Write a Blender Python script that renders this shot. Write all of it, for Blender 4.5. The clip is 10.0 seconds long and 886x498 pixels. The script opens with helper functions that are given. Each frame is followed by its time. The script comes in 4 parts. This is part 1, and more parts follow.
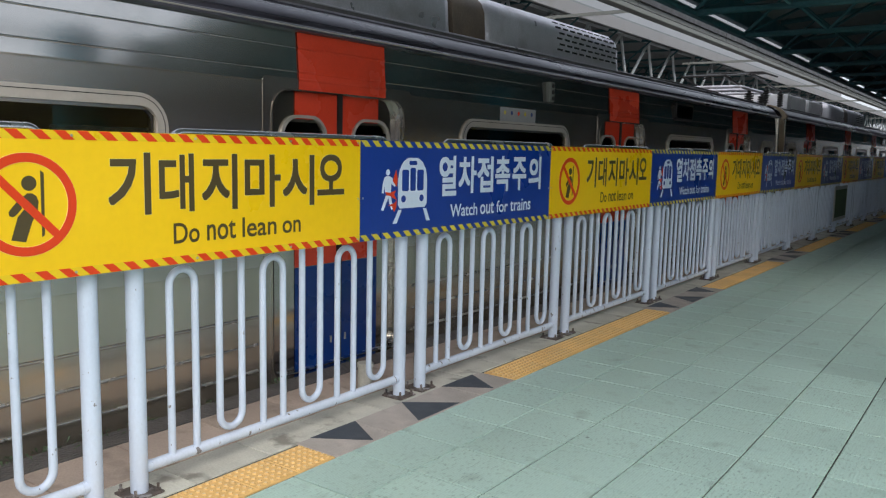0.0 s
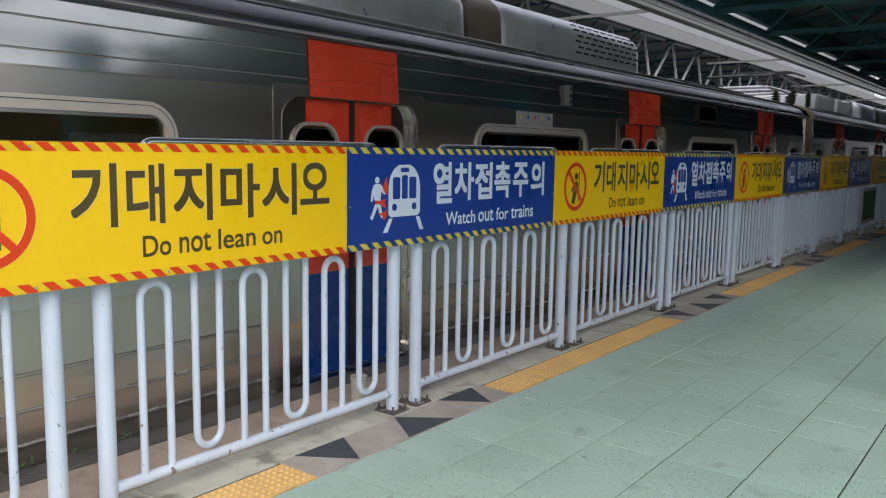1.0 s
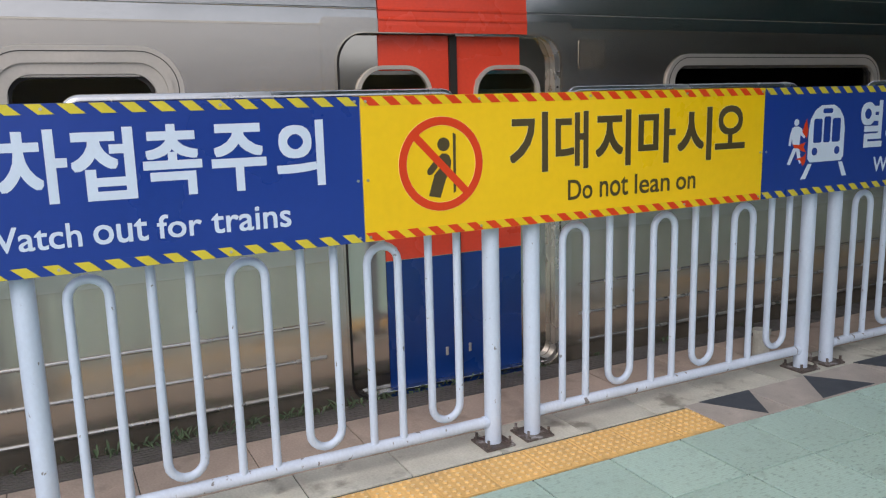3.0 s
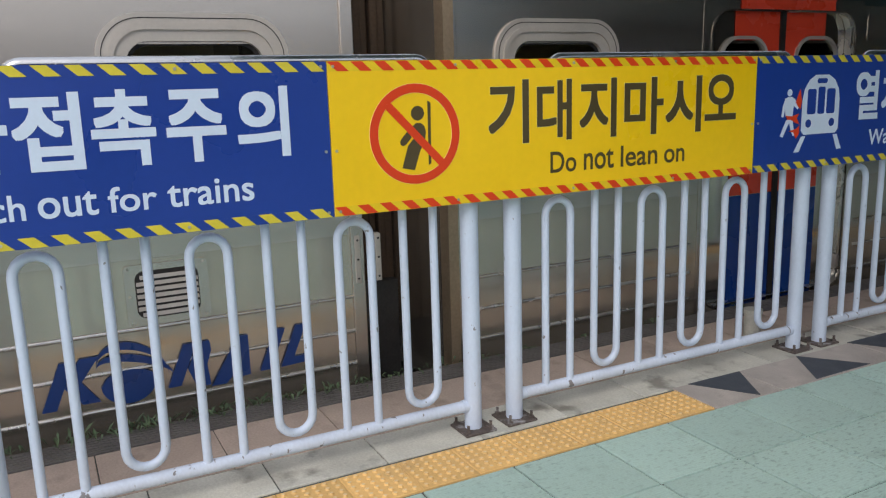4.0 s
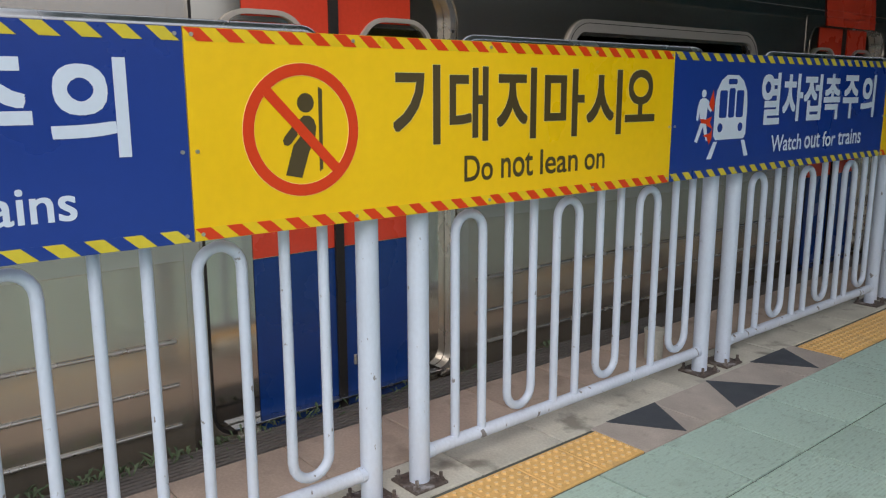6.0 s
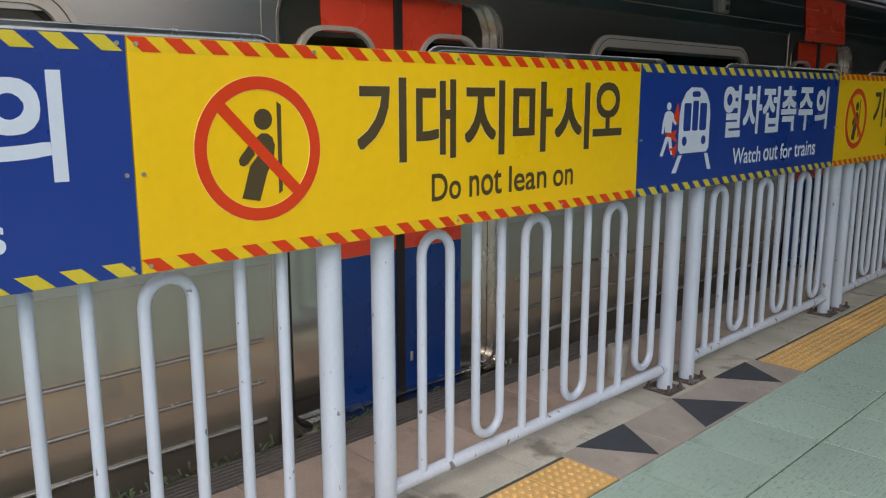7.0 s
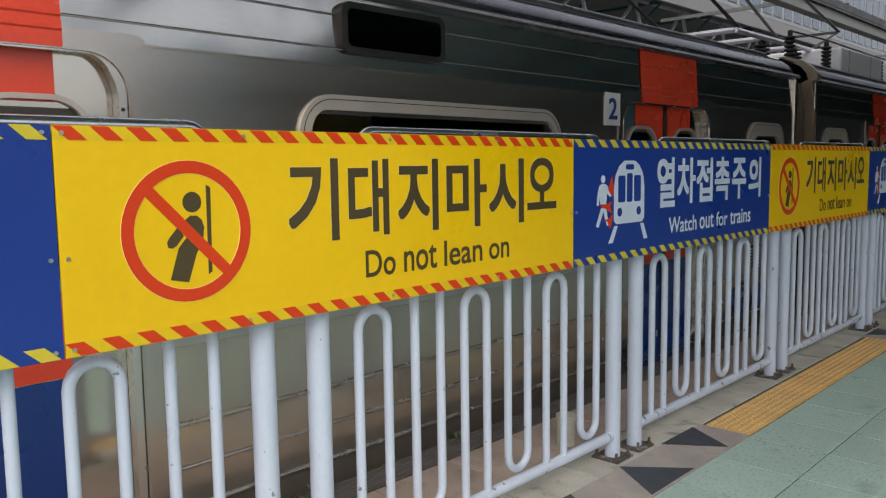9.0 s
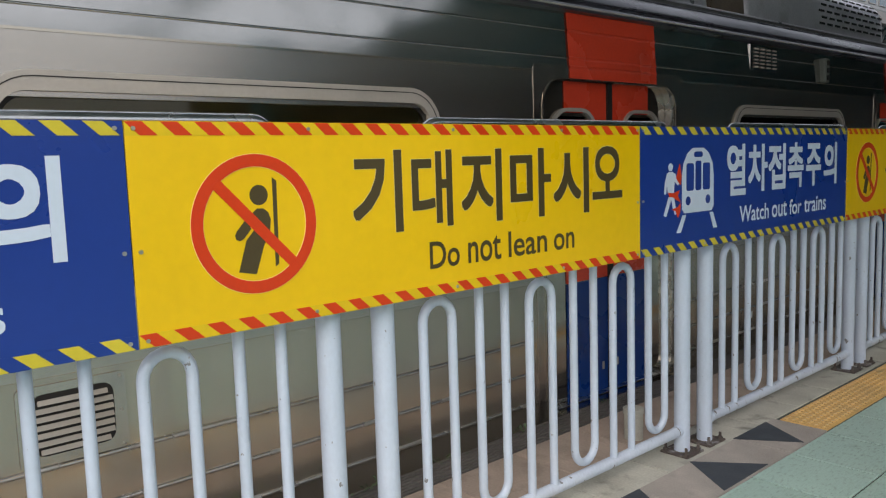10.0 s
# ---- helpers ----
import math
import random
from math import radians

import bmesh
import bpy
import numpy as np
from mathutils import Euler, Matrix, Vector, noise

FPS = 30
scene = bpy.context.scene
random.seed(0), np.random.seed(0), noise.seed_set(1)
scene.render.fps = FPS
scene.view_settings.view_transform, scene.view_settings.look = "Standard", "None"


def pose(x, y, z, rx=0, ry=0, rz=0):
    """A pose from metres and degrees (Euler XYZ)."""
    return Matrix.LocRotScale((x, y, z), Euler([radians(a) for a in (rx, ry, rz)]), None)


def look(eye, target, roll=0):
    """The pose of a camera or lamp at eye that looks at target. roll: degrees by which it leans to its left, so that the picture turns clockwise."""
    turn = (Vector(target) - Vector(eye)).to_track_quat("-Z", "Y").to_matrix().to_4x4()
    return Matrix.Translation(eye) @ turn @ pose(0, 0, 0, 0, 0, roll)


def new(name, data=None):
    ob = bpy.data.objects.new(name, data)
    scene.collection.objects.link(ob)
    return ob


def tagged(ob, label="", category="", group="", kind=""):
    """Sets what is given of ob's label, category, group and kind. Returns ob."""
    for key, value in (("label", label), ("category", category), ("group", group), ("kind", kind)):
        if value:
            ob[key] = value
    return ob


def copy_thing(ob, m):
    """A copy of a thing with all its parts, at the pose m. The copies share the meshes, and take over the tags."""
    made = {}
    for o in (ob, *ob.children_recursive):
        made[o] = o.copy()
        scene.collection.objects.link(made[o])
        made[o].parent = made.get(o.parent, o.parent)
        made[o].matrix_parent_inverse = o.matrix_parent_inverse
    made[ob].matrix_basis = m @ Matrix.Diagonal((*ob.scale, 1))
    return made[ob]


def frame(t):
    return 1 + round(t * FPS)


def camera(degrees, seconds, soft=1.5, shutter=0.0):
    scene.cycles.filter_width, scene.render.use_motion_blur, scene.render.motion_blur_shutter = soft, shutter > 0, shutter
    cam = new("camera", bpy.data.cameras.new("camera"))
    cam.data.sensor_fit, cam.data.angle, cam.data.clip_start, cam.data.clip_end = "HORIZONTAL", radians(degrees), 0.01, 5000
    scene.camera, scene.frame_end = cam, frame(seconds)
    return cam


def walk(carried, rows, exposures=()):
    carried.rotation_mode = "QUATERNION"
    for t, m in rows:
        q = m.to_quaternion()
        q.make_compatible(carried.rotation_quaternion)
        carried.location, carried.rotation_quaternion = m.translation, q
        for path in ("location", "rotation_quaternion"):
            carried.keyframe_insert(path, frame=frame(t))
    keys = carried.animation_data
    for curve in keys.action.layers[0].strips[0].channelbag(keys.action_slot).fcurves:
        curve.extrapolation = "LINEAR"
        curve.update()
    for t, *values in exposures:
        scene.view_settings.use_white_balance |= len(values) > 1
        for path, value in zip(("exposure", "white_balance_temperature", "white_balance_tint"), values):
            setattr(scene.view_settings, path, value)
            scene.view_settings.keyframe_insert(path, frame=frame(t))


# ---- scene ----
cam = camera(58.2, 10.0, soft=1.2)
PATH = [
    (0, (2.904, -1.122, 1.524), (1.75, 0.492, 1.274), 1.3),
    (0.5, (2.921, -1.011, 1.528), (1.769, 0.606, 1.282), 1.2),
    (1, (2.961, -0.868, 1.551), (1.752, 0.706, 1.305), 0.9),
    (1.5, (2.962, -0.849, 1.564), (1.513, 0.507, 1.311), -0.2),
    (2, (2.935, -0.923, 1.567), (1.313, 0.218, 1.308), -1.0),
    (2.5, (2.902, -1.042, 1.561), (1.181, -0.062, 1.282), -1.3),
    (2.7, (2.88, -1.103, 1.558), (1.128, -0.189, 1.246), -1.4),
    (3.8, (2.803, -1.045, 1.449), (1.061, -0.16, 1.024), -1.5),
    (4, (2.751, -0.97, 1.459), (1.007, -0.075, 1.061), -1.7),
    (4.5, (2.594, -0.92, 1.426), (0.866, 0.007, 1.031), -1.9),
    (5, (2.362, -0.969, 1.431), (0.674, 0.041, 1.064), -1.4),
    (5.5, (2.203, -0.958, 1.406), (0.586, 0.147, 1.003), -1.4),
    (5.7, (2.132, -0.909, 1.4), (0.572, 0.274, 0.992), -0.7),
    (6.8, (1.856, -0.766, 1.404), (0.413, 0.57, 1.038), -0.2),
    (7, (1.845, -0.783, 1.423), (0.435, 0.586, 1.048), -0.0),
    (7.5, (1.848, -0.779, 1.435), (0.51, 0.659, 1.059), 0.3),
    (8, (1.887, -0.762, 1.442), (0.567, 0.698, 1.089), 0.2),
    (8.5, (1.931, -0.74, 1.449), (0.596, 0.724, 1.176), -0.2),
    (9, (1.949, -0.738, 1.452), (0.583, 0.708, 1.245), -0.8),
    (9.5, (1.945, -0.735, 1.447), (0.521, 0.654, 1.239), -1.3),
    (10, (1.928, -0.732, 1.441), (0.456, 0.603, 1.222), -1.8),
]
walk(cam, [(t, look(eye, target, roll)) for t, eye, target, roll in PATH], [
    (0, 0.21, 6400, 12), (1.5, 0.23, 6500, 14), (2.5, 0.09, 6400, 17), (4, -0.13, 6380, 15), (5.5, -0.10, 6500, 15), (7, -0.17, 6700, 15), (8, -0.08, 6720, 14), (9, -0.04, 6700, 14), (10, -0.05, 6680, 13)])

# ---- sky and light: a bright overcast day ----
world = bpy.data.worlds.new("overcast_sky")
scene.world = world
world.use_nodes = True
wn, wl = world.node_tree.nodes, world.node_tree.links
sky = wn.new("ShaderNodeTexSky")
sky.sky_type, sky.sun_disc = "NISHITA", False
sky.sun_elevation, sky.sun_rotation = radians(42), radians(132)
sky.air_density, sky.dust_density, sky.ozone_density = 1.0, 6.0, 1.0
veil = wn.new("ShaderNodeMix")
veil.data_type = "RGBA"
veil.inputs["Factor"].default_value = 0.62
veil.inputs["B"].default_value = (7.6, 8.2, 8.8, 1)
wl.new(sky.outputs["Color"], veil.inputs["A"])
wl.new(veil.outputs["Result"], wn["Background"].inputs["Color"])
wn["Background"].inputs["Strength"].default_value = 0.13
sun = new("sun", bpy.data.lights.new("sun", "SUN"))
sun.data.energy, sun.data.angle, sun.data.color = 1.3, radians(34), (1.0, 0.98, 0.95)
sun.matrix_world = look((11, -10, 13.5), (0, 0, 0))
scene.view_settings.exposure = 0.0


# ---- materials ----
def shade(name, color, rough=0.5, metal=0.0, vary=0.12, scale=6.0, grain=60.0, bump=0.0, stretch=(1, 1, 1), stain=None, band=(0.55, 0.72), spec=0.5, jitter=0.0, rvary=0.12):
    """A surface with two scales of variation: broad stains and a fine grain with relief."""
    m = bpy.data.materials.new(name)
    m.use_nodes = True
    n, l = m.node_tree.nodes, m.node_tree.links
    b = n["Principled BSDF"]
    b.inputs["Metallic"].default_value = metal
    b.inputs["Specular IOR Level"].default_value = spec
    co = n.new("ShaderNodeTexCoord")
    mp = n.new("ShaderNodeMapping")
    mp.inputs["Scale"].default_value = stretch
    l.new(co.outputs["Object"], mp.inputs["Vector"])
    big, fine = n.new("ShaderNodeTexNoise"), n.new("ShaderNodeTexNoise")
    big.inputs["Scale"].default_value, big.inputs["Detail"].default_value = scale, 5
    fine.inputs["Scale"].default_value, fine.inputs["Detail"].default_value = grain, 3
    if jitter:
        info = n.new("ShaderNodeObjectInfo")
        add = n.new("ShaderNodeVectorMath")
        add.operation = "MULTIPLY_ADD"
        add.inputs[1].default_value = (1, 1, 1)
        comb = n.new("ShaderNodeCombineXYZ")
        mul = n.new("ShaderNodeMath")
        mul.operation, mul.inputs[1].default_value = "MULTIPLY", 57.0
        l.new(info.outputs["Random"], mul.inputs[0])
        l.new(mul.outputs[0], comb.inputs[0])
        l.new(mul.outputs[0], comb.inputs[1])
        l.new(mp.outputs[0], add.inputs[0])
        l.new(comb.outputs[0], add.inputs[2])
        vec = add.outputs[0]
    else:
        vec = mp.outputs[0]
    for t in (big, fine):
        l.new(vec, t.inputs["Vector"])
    ramp = n.new("ShaderNodeMapRange")
    ramp.inputs[1].default_value, ramp.inputs[2].default_value = 0.3, 0.7
    ramp.inputs[3].default_value, ramp.inputs[4].default_value = 1 - vary, 1 + vary
    l.new(big.outputs[0], ramp.inputs[0])
    r2 = n.new("ShaderNodeMapRange")
    r2.inputs[1].default_value, r2.inputs[2].default_value = 0.3, 0.7
    r2.inputs[3].default_value, r2.inputs[4].default_value = 1 - vary * 0.6, 1 + vary * 0.6
    l.new(fine.outputs[0], r2.inputs[0])
    prod = n.new("ShaderNodeMath")
    prod.operation = "MULTIPLY"
    l.new(ramp.outputs[0], prod.inputs[0])
    l.new(r2.outputs[0], prod.inputs[1])
    last = prod.outputs[0]
    if jitter:
        jr = n.new("ShaderNodeMapRange")
        jr.inputs[3].default_value, jr.inputs[4].default_value = 1 - jitter, 1 + jitter
        l.new(info.outputs["Random"], jr.inputs[0])
        p2 = n.new("ShaderNodeMath")
        p2.operation = "MULTIPLY"
        l.new(last, p2.inputs[0])
        l.new(jr.outputs[0], p2.inputs[1])
        last = p2.outputs[0]
    tint = n.new("ShaderNodeVectorMath")
    tint.operation = "SCALE"
    tint.inputs[0].default_value = color
    l.new(last, tint.inputs["Scale"])
    out = tint.outputs[0]
    if stain:
        spot, amount, size = stain
        dirt = n.new("ShaderNodeTexNoise")
        dirt.inputs["Scale"].default_value, dirt.inputs["Detail"].default_value = size, 7
        l.new(vec, dirt.inputs["Vector"])
        dr = n.new("ShaderNodeMapRange")
        dr.inputs[1].default_value, dr.inputs[2].default_value = band
        dr.inputs[3].default_value, dr.inputs[4].default_value = 0.0, amount
        l.new(dirt.outputs[0], dr.inputs[0])
        mx = n.new("ShaderNodeMix")
        mx.data_type = "RGBA"
        l.new(dr.outputs[0], mx.inputs["Factor"])
        l.new(out, mx.inputs["A"])
        mx.inputs["B"].default_value = (*spot, 1)
        out = mx.outputs["Result"]
    l.new(out, b.inputs["Base Color"])
    rr = n.new("ShaderNodeMapRange")
    rr.inputs[1].default_value, rr.inputs[2].default_value = 0.3, 0.7
    rr.inputs[3].default_value, rr.inputs[4].default_value = max(0.02, rough - rvary), min(1, rough + rvary)
    l.new(big.outputs[0], rr.inputs[0])
    l.new(rr.outputs[0], b.inputs["Roughness"])
    if bump:
        bp = n.new("ShaderNodeBump")
        bp.inputs["Strength"].default_value, bp.inputs["Distance"].default_value = bump, 0.004
        l.new(fine.outputs[0], bp.inputs["Height"])
        l.new(bp.outputs[0], b.inputs["Normal"])
    return m


def pane_material(name, tint, rough=0.02):
    m = bpy.data.materials.new(name)
    m.use_nodes = True
    n, l = m.node_tree.nodes, m.node_tree.links
    clear, gloss, mix, fres = n.new("ShaderNodeBsdfTransparent"), n.new("ShaderNodeBsdfGlossy"), n.new("ShaderNodeMixShader"), n.new("ShaderNodeFresnel")
    clear.inputs[0].default_value = (*tint, 1)
    gloss.inputs["Roughness"].default_value = rough
    fres.inputs[0].default_value = 1.5
    l.new(fres.outputs[0], mix.inputs[0])
    l.new(clear.outputs[0], mix.inputs[1])
    l.new(gloss.outputs[0], mix.inputs[2])
    l.new(mix.outputs[0], n["Material Output"].inputs[0])
    return m


def tile_material():
    """Pale green ribbed floor tile with dark dashes along the ribs and a few trodden spots."""
    m = shade("green_floor_tile", (0.41, 0.575, 0.515), 0.5, vary=0.09, scale=0.8, grain=110, bump=0.35, jitter=0.022, stain=((0.20, 0.25, 0.22), 0.5, 5.0), band=(0.60, 0.75))
    n, l = m.node_tree.nodes, m.node_tree.links
    b = n["Principled BSDF"]
    geo = n.new("ShaderNodeNewGeometry")
    out = b.inputs["Base Color"].links[0].from_socket

    def darken(out, factor, color):
        mx = n.new("ShaderNodeMix")
        mx.data_type = "RGBA"
        mx.inputs["B"].default_value = (*color, 1)
        l.new(factor, mx.inputs["Factor"])
        l.new(out, mx.inputs["A"])
        return mx.outputs["Result"]

    def ranged(source, lo, hi, a, c):
        r = n.new("ShaderNodeMapRange")
        for k, v in enumerate((lo, hi, a, c)):
            r.inputs[k + 1].default_value = v
        l.new(source, r.inputs[0])
        return r.outputs[0]

    def times(p, q):
        r = n.new("ShaderNodeMath")
        r.operation = "MULTIPLY"
        l.new(p, r.inputs[0])
        l.new(q, r.inputs[1])
        return r.outputs[0]

    mp = n.new("ShaderNodeMapping")
    mp.inputs["Scale"].default_value = (1.0, 0.4, 1.0)
    l.new(geo.outputs["Position"], mp.inputs["Vector"])
    pit, patch = n.new("ShaderNodeTexNoise"), n.new("ShaderNodeTexNoise")
    pit.inputs["Scale"].default_value, pit.inputs["Detail"].default_value = 75, 3
    patch.inputs["Scale"].default_value, patch.inputs["Detail"].default_value = 1.7, 4
    l.new(mp.outputs[0], pit.inputs["Vector"])
    l.new(geo.outputs["Position"], patch.inputs["Vector"])
    out = darken(out, times(ranged(pit.outputs[0], 0.54, 0.68, 0.0, 0.5), ranged(patch.outputs[0], 0.35, 0.65, 0.3, 1.0)), (0.13, 0.18, 0.16))
    spot = n.new("ShaderNodeTexVoronoi")
    spot.inputs["Scale"].default_value = 2.3
    l.new(geo.outputs["Position"], spot.inputs["Vector"])
    parted = n.new("ShaderNodeSeparateColor")
    l.new(spot.outputs["Color"], parted.inputs[0])
    out = darken(out, times(ranged(spot.outputs["Distance"], 0.022, 0.040, 0.75, 0.0), ranged(parted.outputs[0], 0.35, 0.5, 0.0, 1.0)), (0.08, 0.10, 0.09))
    l.new(out, b.inputs["Base Color"])
    wave = n.new("ShaderNodeTexWave")
    wave.bands_direction = "X"
    wave.inputs["Scale"].default_value, wave.inputs["Distortion"].default_value = 24, 1.0
    l.new(geo.outputs["Position"], wave.inputs["Vector"])
    b2 = n.new("ShaderNodeBump")
    b2.inputs["Strength"].default_value, b2.inputs["Distance"].default_value = 0.5, 0.002
    l.new(wave.outputs["Fac"], b2.inputs["Height"])
    l.new(b.inputs["Normal"].links[0].from_socket, b2.inputs["Normal"])
    l.new(b2.outputs[0], b.inputs["Normal"])
    return m


TILE = tile_material()
GROUT = shade("dark_joint", (0.09, 0.10, 0.09), 0.9, vary=0.2, scale=9)
TACTILE = shade("yellow_tactile", (0.74, 0.47, 0.17), 0.6, vary=0.10, scale=3, grain=70, bump=0.15, jitter=0.05, stain=((0.33, 0.24, 0.14), 0.5, 6))
# Paler dome tops: wear plus the domes' highlight, both put into the colour.
DOME = shade("worn_highlit_tactile_dome", (0.80, 0.60, 0.32), 0.5, vary=0.12, scale=9)
PAVER = shade("grey_brown_paver", (0.42, 0.385, 0.35), 0.75, vary=0.20, scale=5, grain=150, bump=0.3, stain=((0.17, 0.16, 0.14), 0.45, 6))
INLAY = shade("dark_slate_inlay", (0.055, 0.065, 0.08), 0.6, vary=0.15, scale=8, grain=110, bump=0.2)
SLAB = shade("pale_concrete_slab", (0.52, 0.52, 0.46), 0.8, vary=0.16, scale=4, grain=90, bump=0.4, jitter=0.07, stain=((0.14, 0.13, 0.11), 0.75, 5), band=(0.58, 0.70))
BROWN_SLAB = shade("pinkish_edge_slab", (0.46, 0.375, 0.315), 0.8, vary=0.14, scale=4, grain=90, bump=0.4, jitter=0.07, stain=((0.18, 0.15, 0.12), 0.5, 6))
NOSING = shade("ribbed_edge_strip", (0.14, 0.13, 0.125), 0.7, vary=0.2, scale=7, grain=60, bump=0.3)
CONCRETE = shade("platform_concrete", (0.25, 0.24, 0.23), 0.9, vary=0.2, scale=2, grain=30, bump=0.5)
BALLAST = shade("ballast_ground", (0.16, 0.145, 0.13), 0.95, vary=0.35, scale=3, grain=18, bump=0.8)
FENCE = shade("bluish_white_paint", (0.55, 0.64, 0.775), 0.38, vary=0.05, scale=4, grain=90, bump=0.08, jitter=0.012, stretch=(1, 1, 0.6), stain=((0.16, 0.15, 0.15), 0.85, 46), band=(0.69, 0.715))
FENCE_WORN = shade("chipped_bluish_white_paint", (0.575, 0.655, 0.775), 0.38, vary=0.09, scale=4, grain=90, bump=0.08, jitter=0.012, stretch=(1, 1, 0.6), stain=((0.16, 0.15, 0.15), 0.9, 24), band=(0.62, 0.65))
FOOT = shade("rusty_dark_steel", (0.12, 0.10, 0.09), 0.6, 0.3, vary=0.3, scale=30, grain=120, bump=0.4, stain=((0.45, 0.45, 0.46), 0.8, 24))
STEEL = shade("polished_steel_tube", (0.72, 0.72, 0.72), 0.22, 1.0, vary=0.05, scale=8)
YELLOW = shade("yellow_sign_sheet", (0.91, 0.585, 0.003), 0.35, vary=0.035, scale=1.5, grain=25)
PALE = shade("pale_yellow_outline", (0.86, 0.74, 0.30), 0.4, vary=0.03)
RED = shade("red_sign_film", (0.70, 0.050, 0.006), 0.35, vary=0.05, scale=2)
BROWN = shade("dark_brown_lettering", (0.075, 0.055, 0.02), 0.4, vary=0.05, scale=2)
BLUE = shade("navy_sign_sheet", (0.010, 0.045, 0.28), 0.33, vary=0.05, scale=1.5, grain=25)
LEMON = shade("yellow_hazard_film", (0.66, 0.55, 0.04), 0.4, vary=0.06, scale=3)
WHITE = shade("bluish_white_lettering", (0.62, 0.72, 0.86), 0.4, vary=0.03)
SCREW = shade("screw_zinc", (0.6, 0.58, 0.52), 0.35, 0.9, vary=0.1)
BACKING = shade("aluminium_backing", (0.5, 0.5, 0.5), 0.45, 0.8, vary=0.08)
INOX = shade("brushed_stainless_side", (0.62, 0.575, 0.52), 0.24, 0.96, vary=0.03, scale=1.2, grain=8, stretch=(1, 0.6, 6), stain=((0.50, 0.45, 0.39), 0.25, 0.7), band=(0.45, 0.8), rvary=0.03)
INOX_HIGH = shade("dark_stainless_upper_side", (0.60, 0.585, 0.56), 0.13, 0.97, vary=0.04, scale=1.2, grain=14, stretch=(1, 1, 5), stain=((0.45, 0.43, 0.40), 0.3, 1.1), band=(0.45, 0.8), rvary=0.03)
INOX_LOW = shade("stained_stainless_skirt", (0.60, 0.55, 0.47), 0.18, 0.85, vary=0.05, scale=1.6, grain=10, stretch=(1, 2.4, 0.5), stain=((0.42, 0.36, 0.30), 0.4, 1.3), band=(0.45, 0.8), rvary=0.05)
LEAF_STEEL = shade("polished_door_leaf_steel", (0.60, 0.565, 0.50), 0.10, 0.96, vary=0.03, scale=1.6, grain=10, stretch=(1, 1, 0.5), rvary=0.03)
# Lifted metal tone that puts the highlight into door jambs and lower beads.
HIGHLIGHT_TRIM = shade("bright_highlight_trim", (0.72, 0.70, 0.66), 0.24, 0.85, vary=0.06, scale=6)
FRAME = shade("pale_grey_window_frame", (0.54, 0.51, 0.46), 0.40, 0.35, vary=0.05, scale=4)
ROOF = shade("grey_roof_paint", (0.16, 0.155, 0.155), 0.5, 0.2, vary=0.25, scale=1.5, grain=20, stain=((0.08, 0.07, 0.07), 0.7, 2))
SHOULDER = shade("purple_grey_roof_shoulder", (0.10, 0.094, 0.118), 0.30, 0.4, vary=0.2, scale=1.2, grain=12, stretch=(1, 0.4, 3), stain=((0.035, 0.032, 0.036), 0.7, 2.5))
DOOR_RED = shade("red_orange_door_paint", (0.76, 0.068, 0.030), 0.26, vary=0.06, scale=2, stain=((0.30, 0.03, 0.015), 0.3, 1.5))
DOOR_BLUE = shade("blue_door_paint", (0.008, 0.050, 0.25), 0.28, vary=0.08, scale=2)
# Real rubber, and the painted shade of door jamb, vent hole and air slots.
RUBBER_AND_SHADE = shade("black_rubber_and_shade", (0.02, 0.018, 0.017), 0.6, vary=0.2)
BELLOWS = shade("brown_gangway_bellows", (0.09, 0.06, 0.04), 0.7, vary=0.2, scale=4)
TAN = shade("tan_end_post", (0.36, 0.28, 0.19), 0.4, 0.6, vary=0.15, scale=3)
LOGO = shade("blue_logo_film", (0.012, 0.05, 0.22), 0.35, vary=0.06)
PLATE = shade("white_plate", (0.75, 0.77, 0.78), 0.4, vary=0.04)
UNIT = shade("grey_roof_unit", (0.64, 0.62, 0.66), 0.36, 0.6, vary=0.12, scale=2, stain=((0.30, 0.27, 0.26), 0.5, 2.5))
SOOT = shade("brown_roof_collar", (0.16, 0.12, 0.09), 0.6, 0.2, vary=0.25, scale=4)
BOXWHITE = shade("white_equipment_box", (0.80, 0.80, 0.82), 0.5, vary=0.08, scale=2, stain=((0.35, 0.33, 0.31), 0.5, 2))
DARK = shade("dark_metal", (0.035, 0.033, 0.032), 0.5, 0.4, vary=0.25, scale=6)
NOTICE = shade("grey_notice_film", (0.36, 0.37, 0.38), 0.45, vary=0.1, scale=9)
INTERIOR = shade("cream_car_interior", (0.68, 0.64, 0.46), 0.6, vary=0.08, scale=2)
SEAT = shade("green_seat_cloth", (0.05, 0.10, 0.06), 0.9, vary=0.2, scale=10)
TEAL = shade("teal_steel_paint", (0.035, 0.115, 0.135), 0.45, 0.1, vary=0.15, scale=3, grain=20)
TEAL_BLUE = shade("blue_column_paint", (0.025, 0.20, 0.30), 0.4, vary=0.1, scale=2)
ROOFSHEET = shade("dark_corrugated_roof", (0.17, 0.19, 0.195), 0.7, vary=0.2, scale=3)
FASCIA = shade("white_fascia_paint", (0.22, 0.22, 0.22), 0.55, vary=0.08, scale=1, stain=((0.17, 0.16, 0.15), 0.5, 0.7))
GREYBEAM = shade("grey_green_trough", (0.16, 0.17, 0.155), 0.6, vary=0.15, scale=2)
PALE_TRUSS = shade("pale_truss_paint", (0.55, 0.60, 0.62), 0.5, vary=0.12, scale=3)
FACADE = shade("white_facade", (0.30, 0.32, 0.34), 0.7, vary=0.06, scale=0.5)
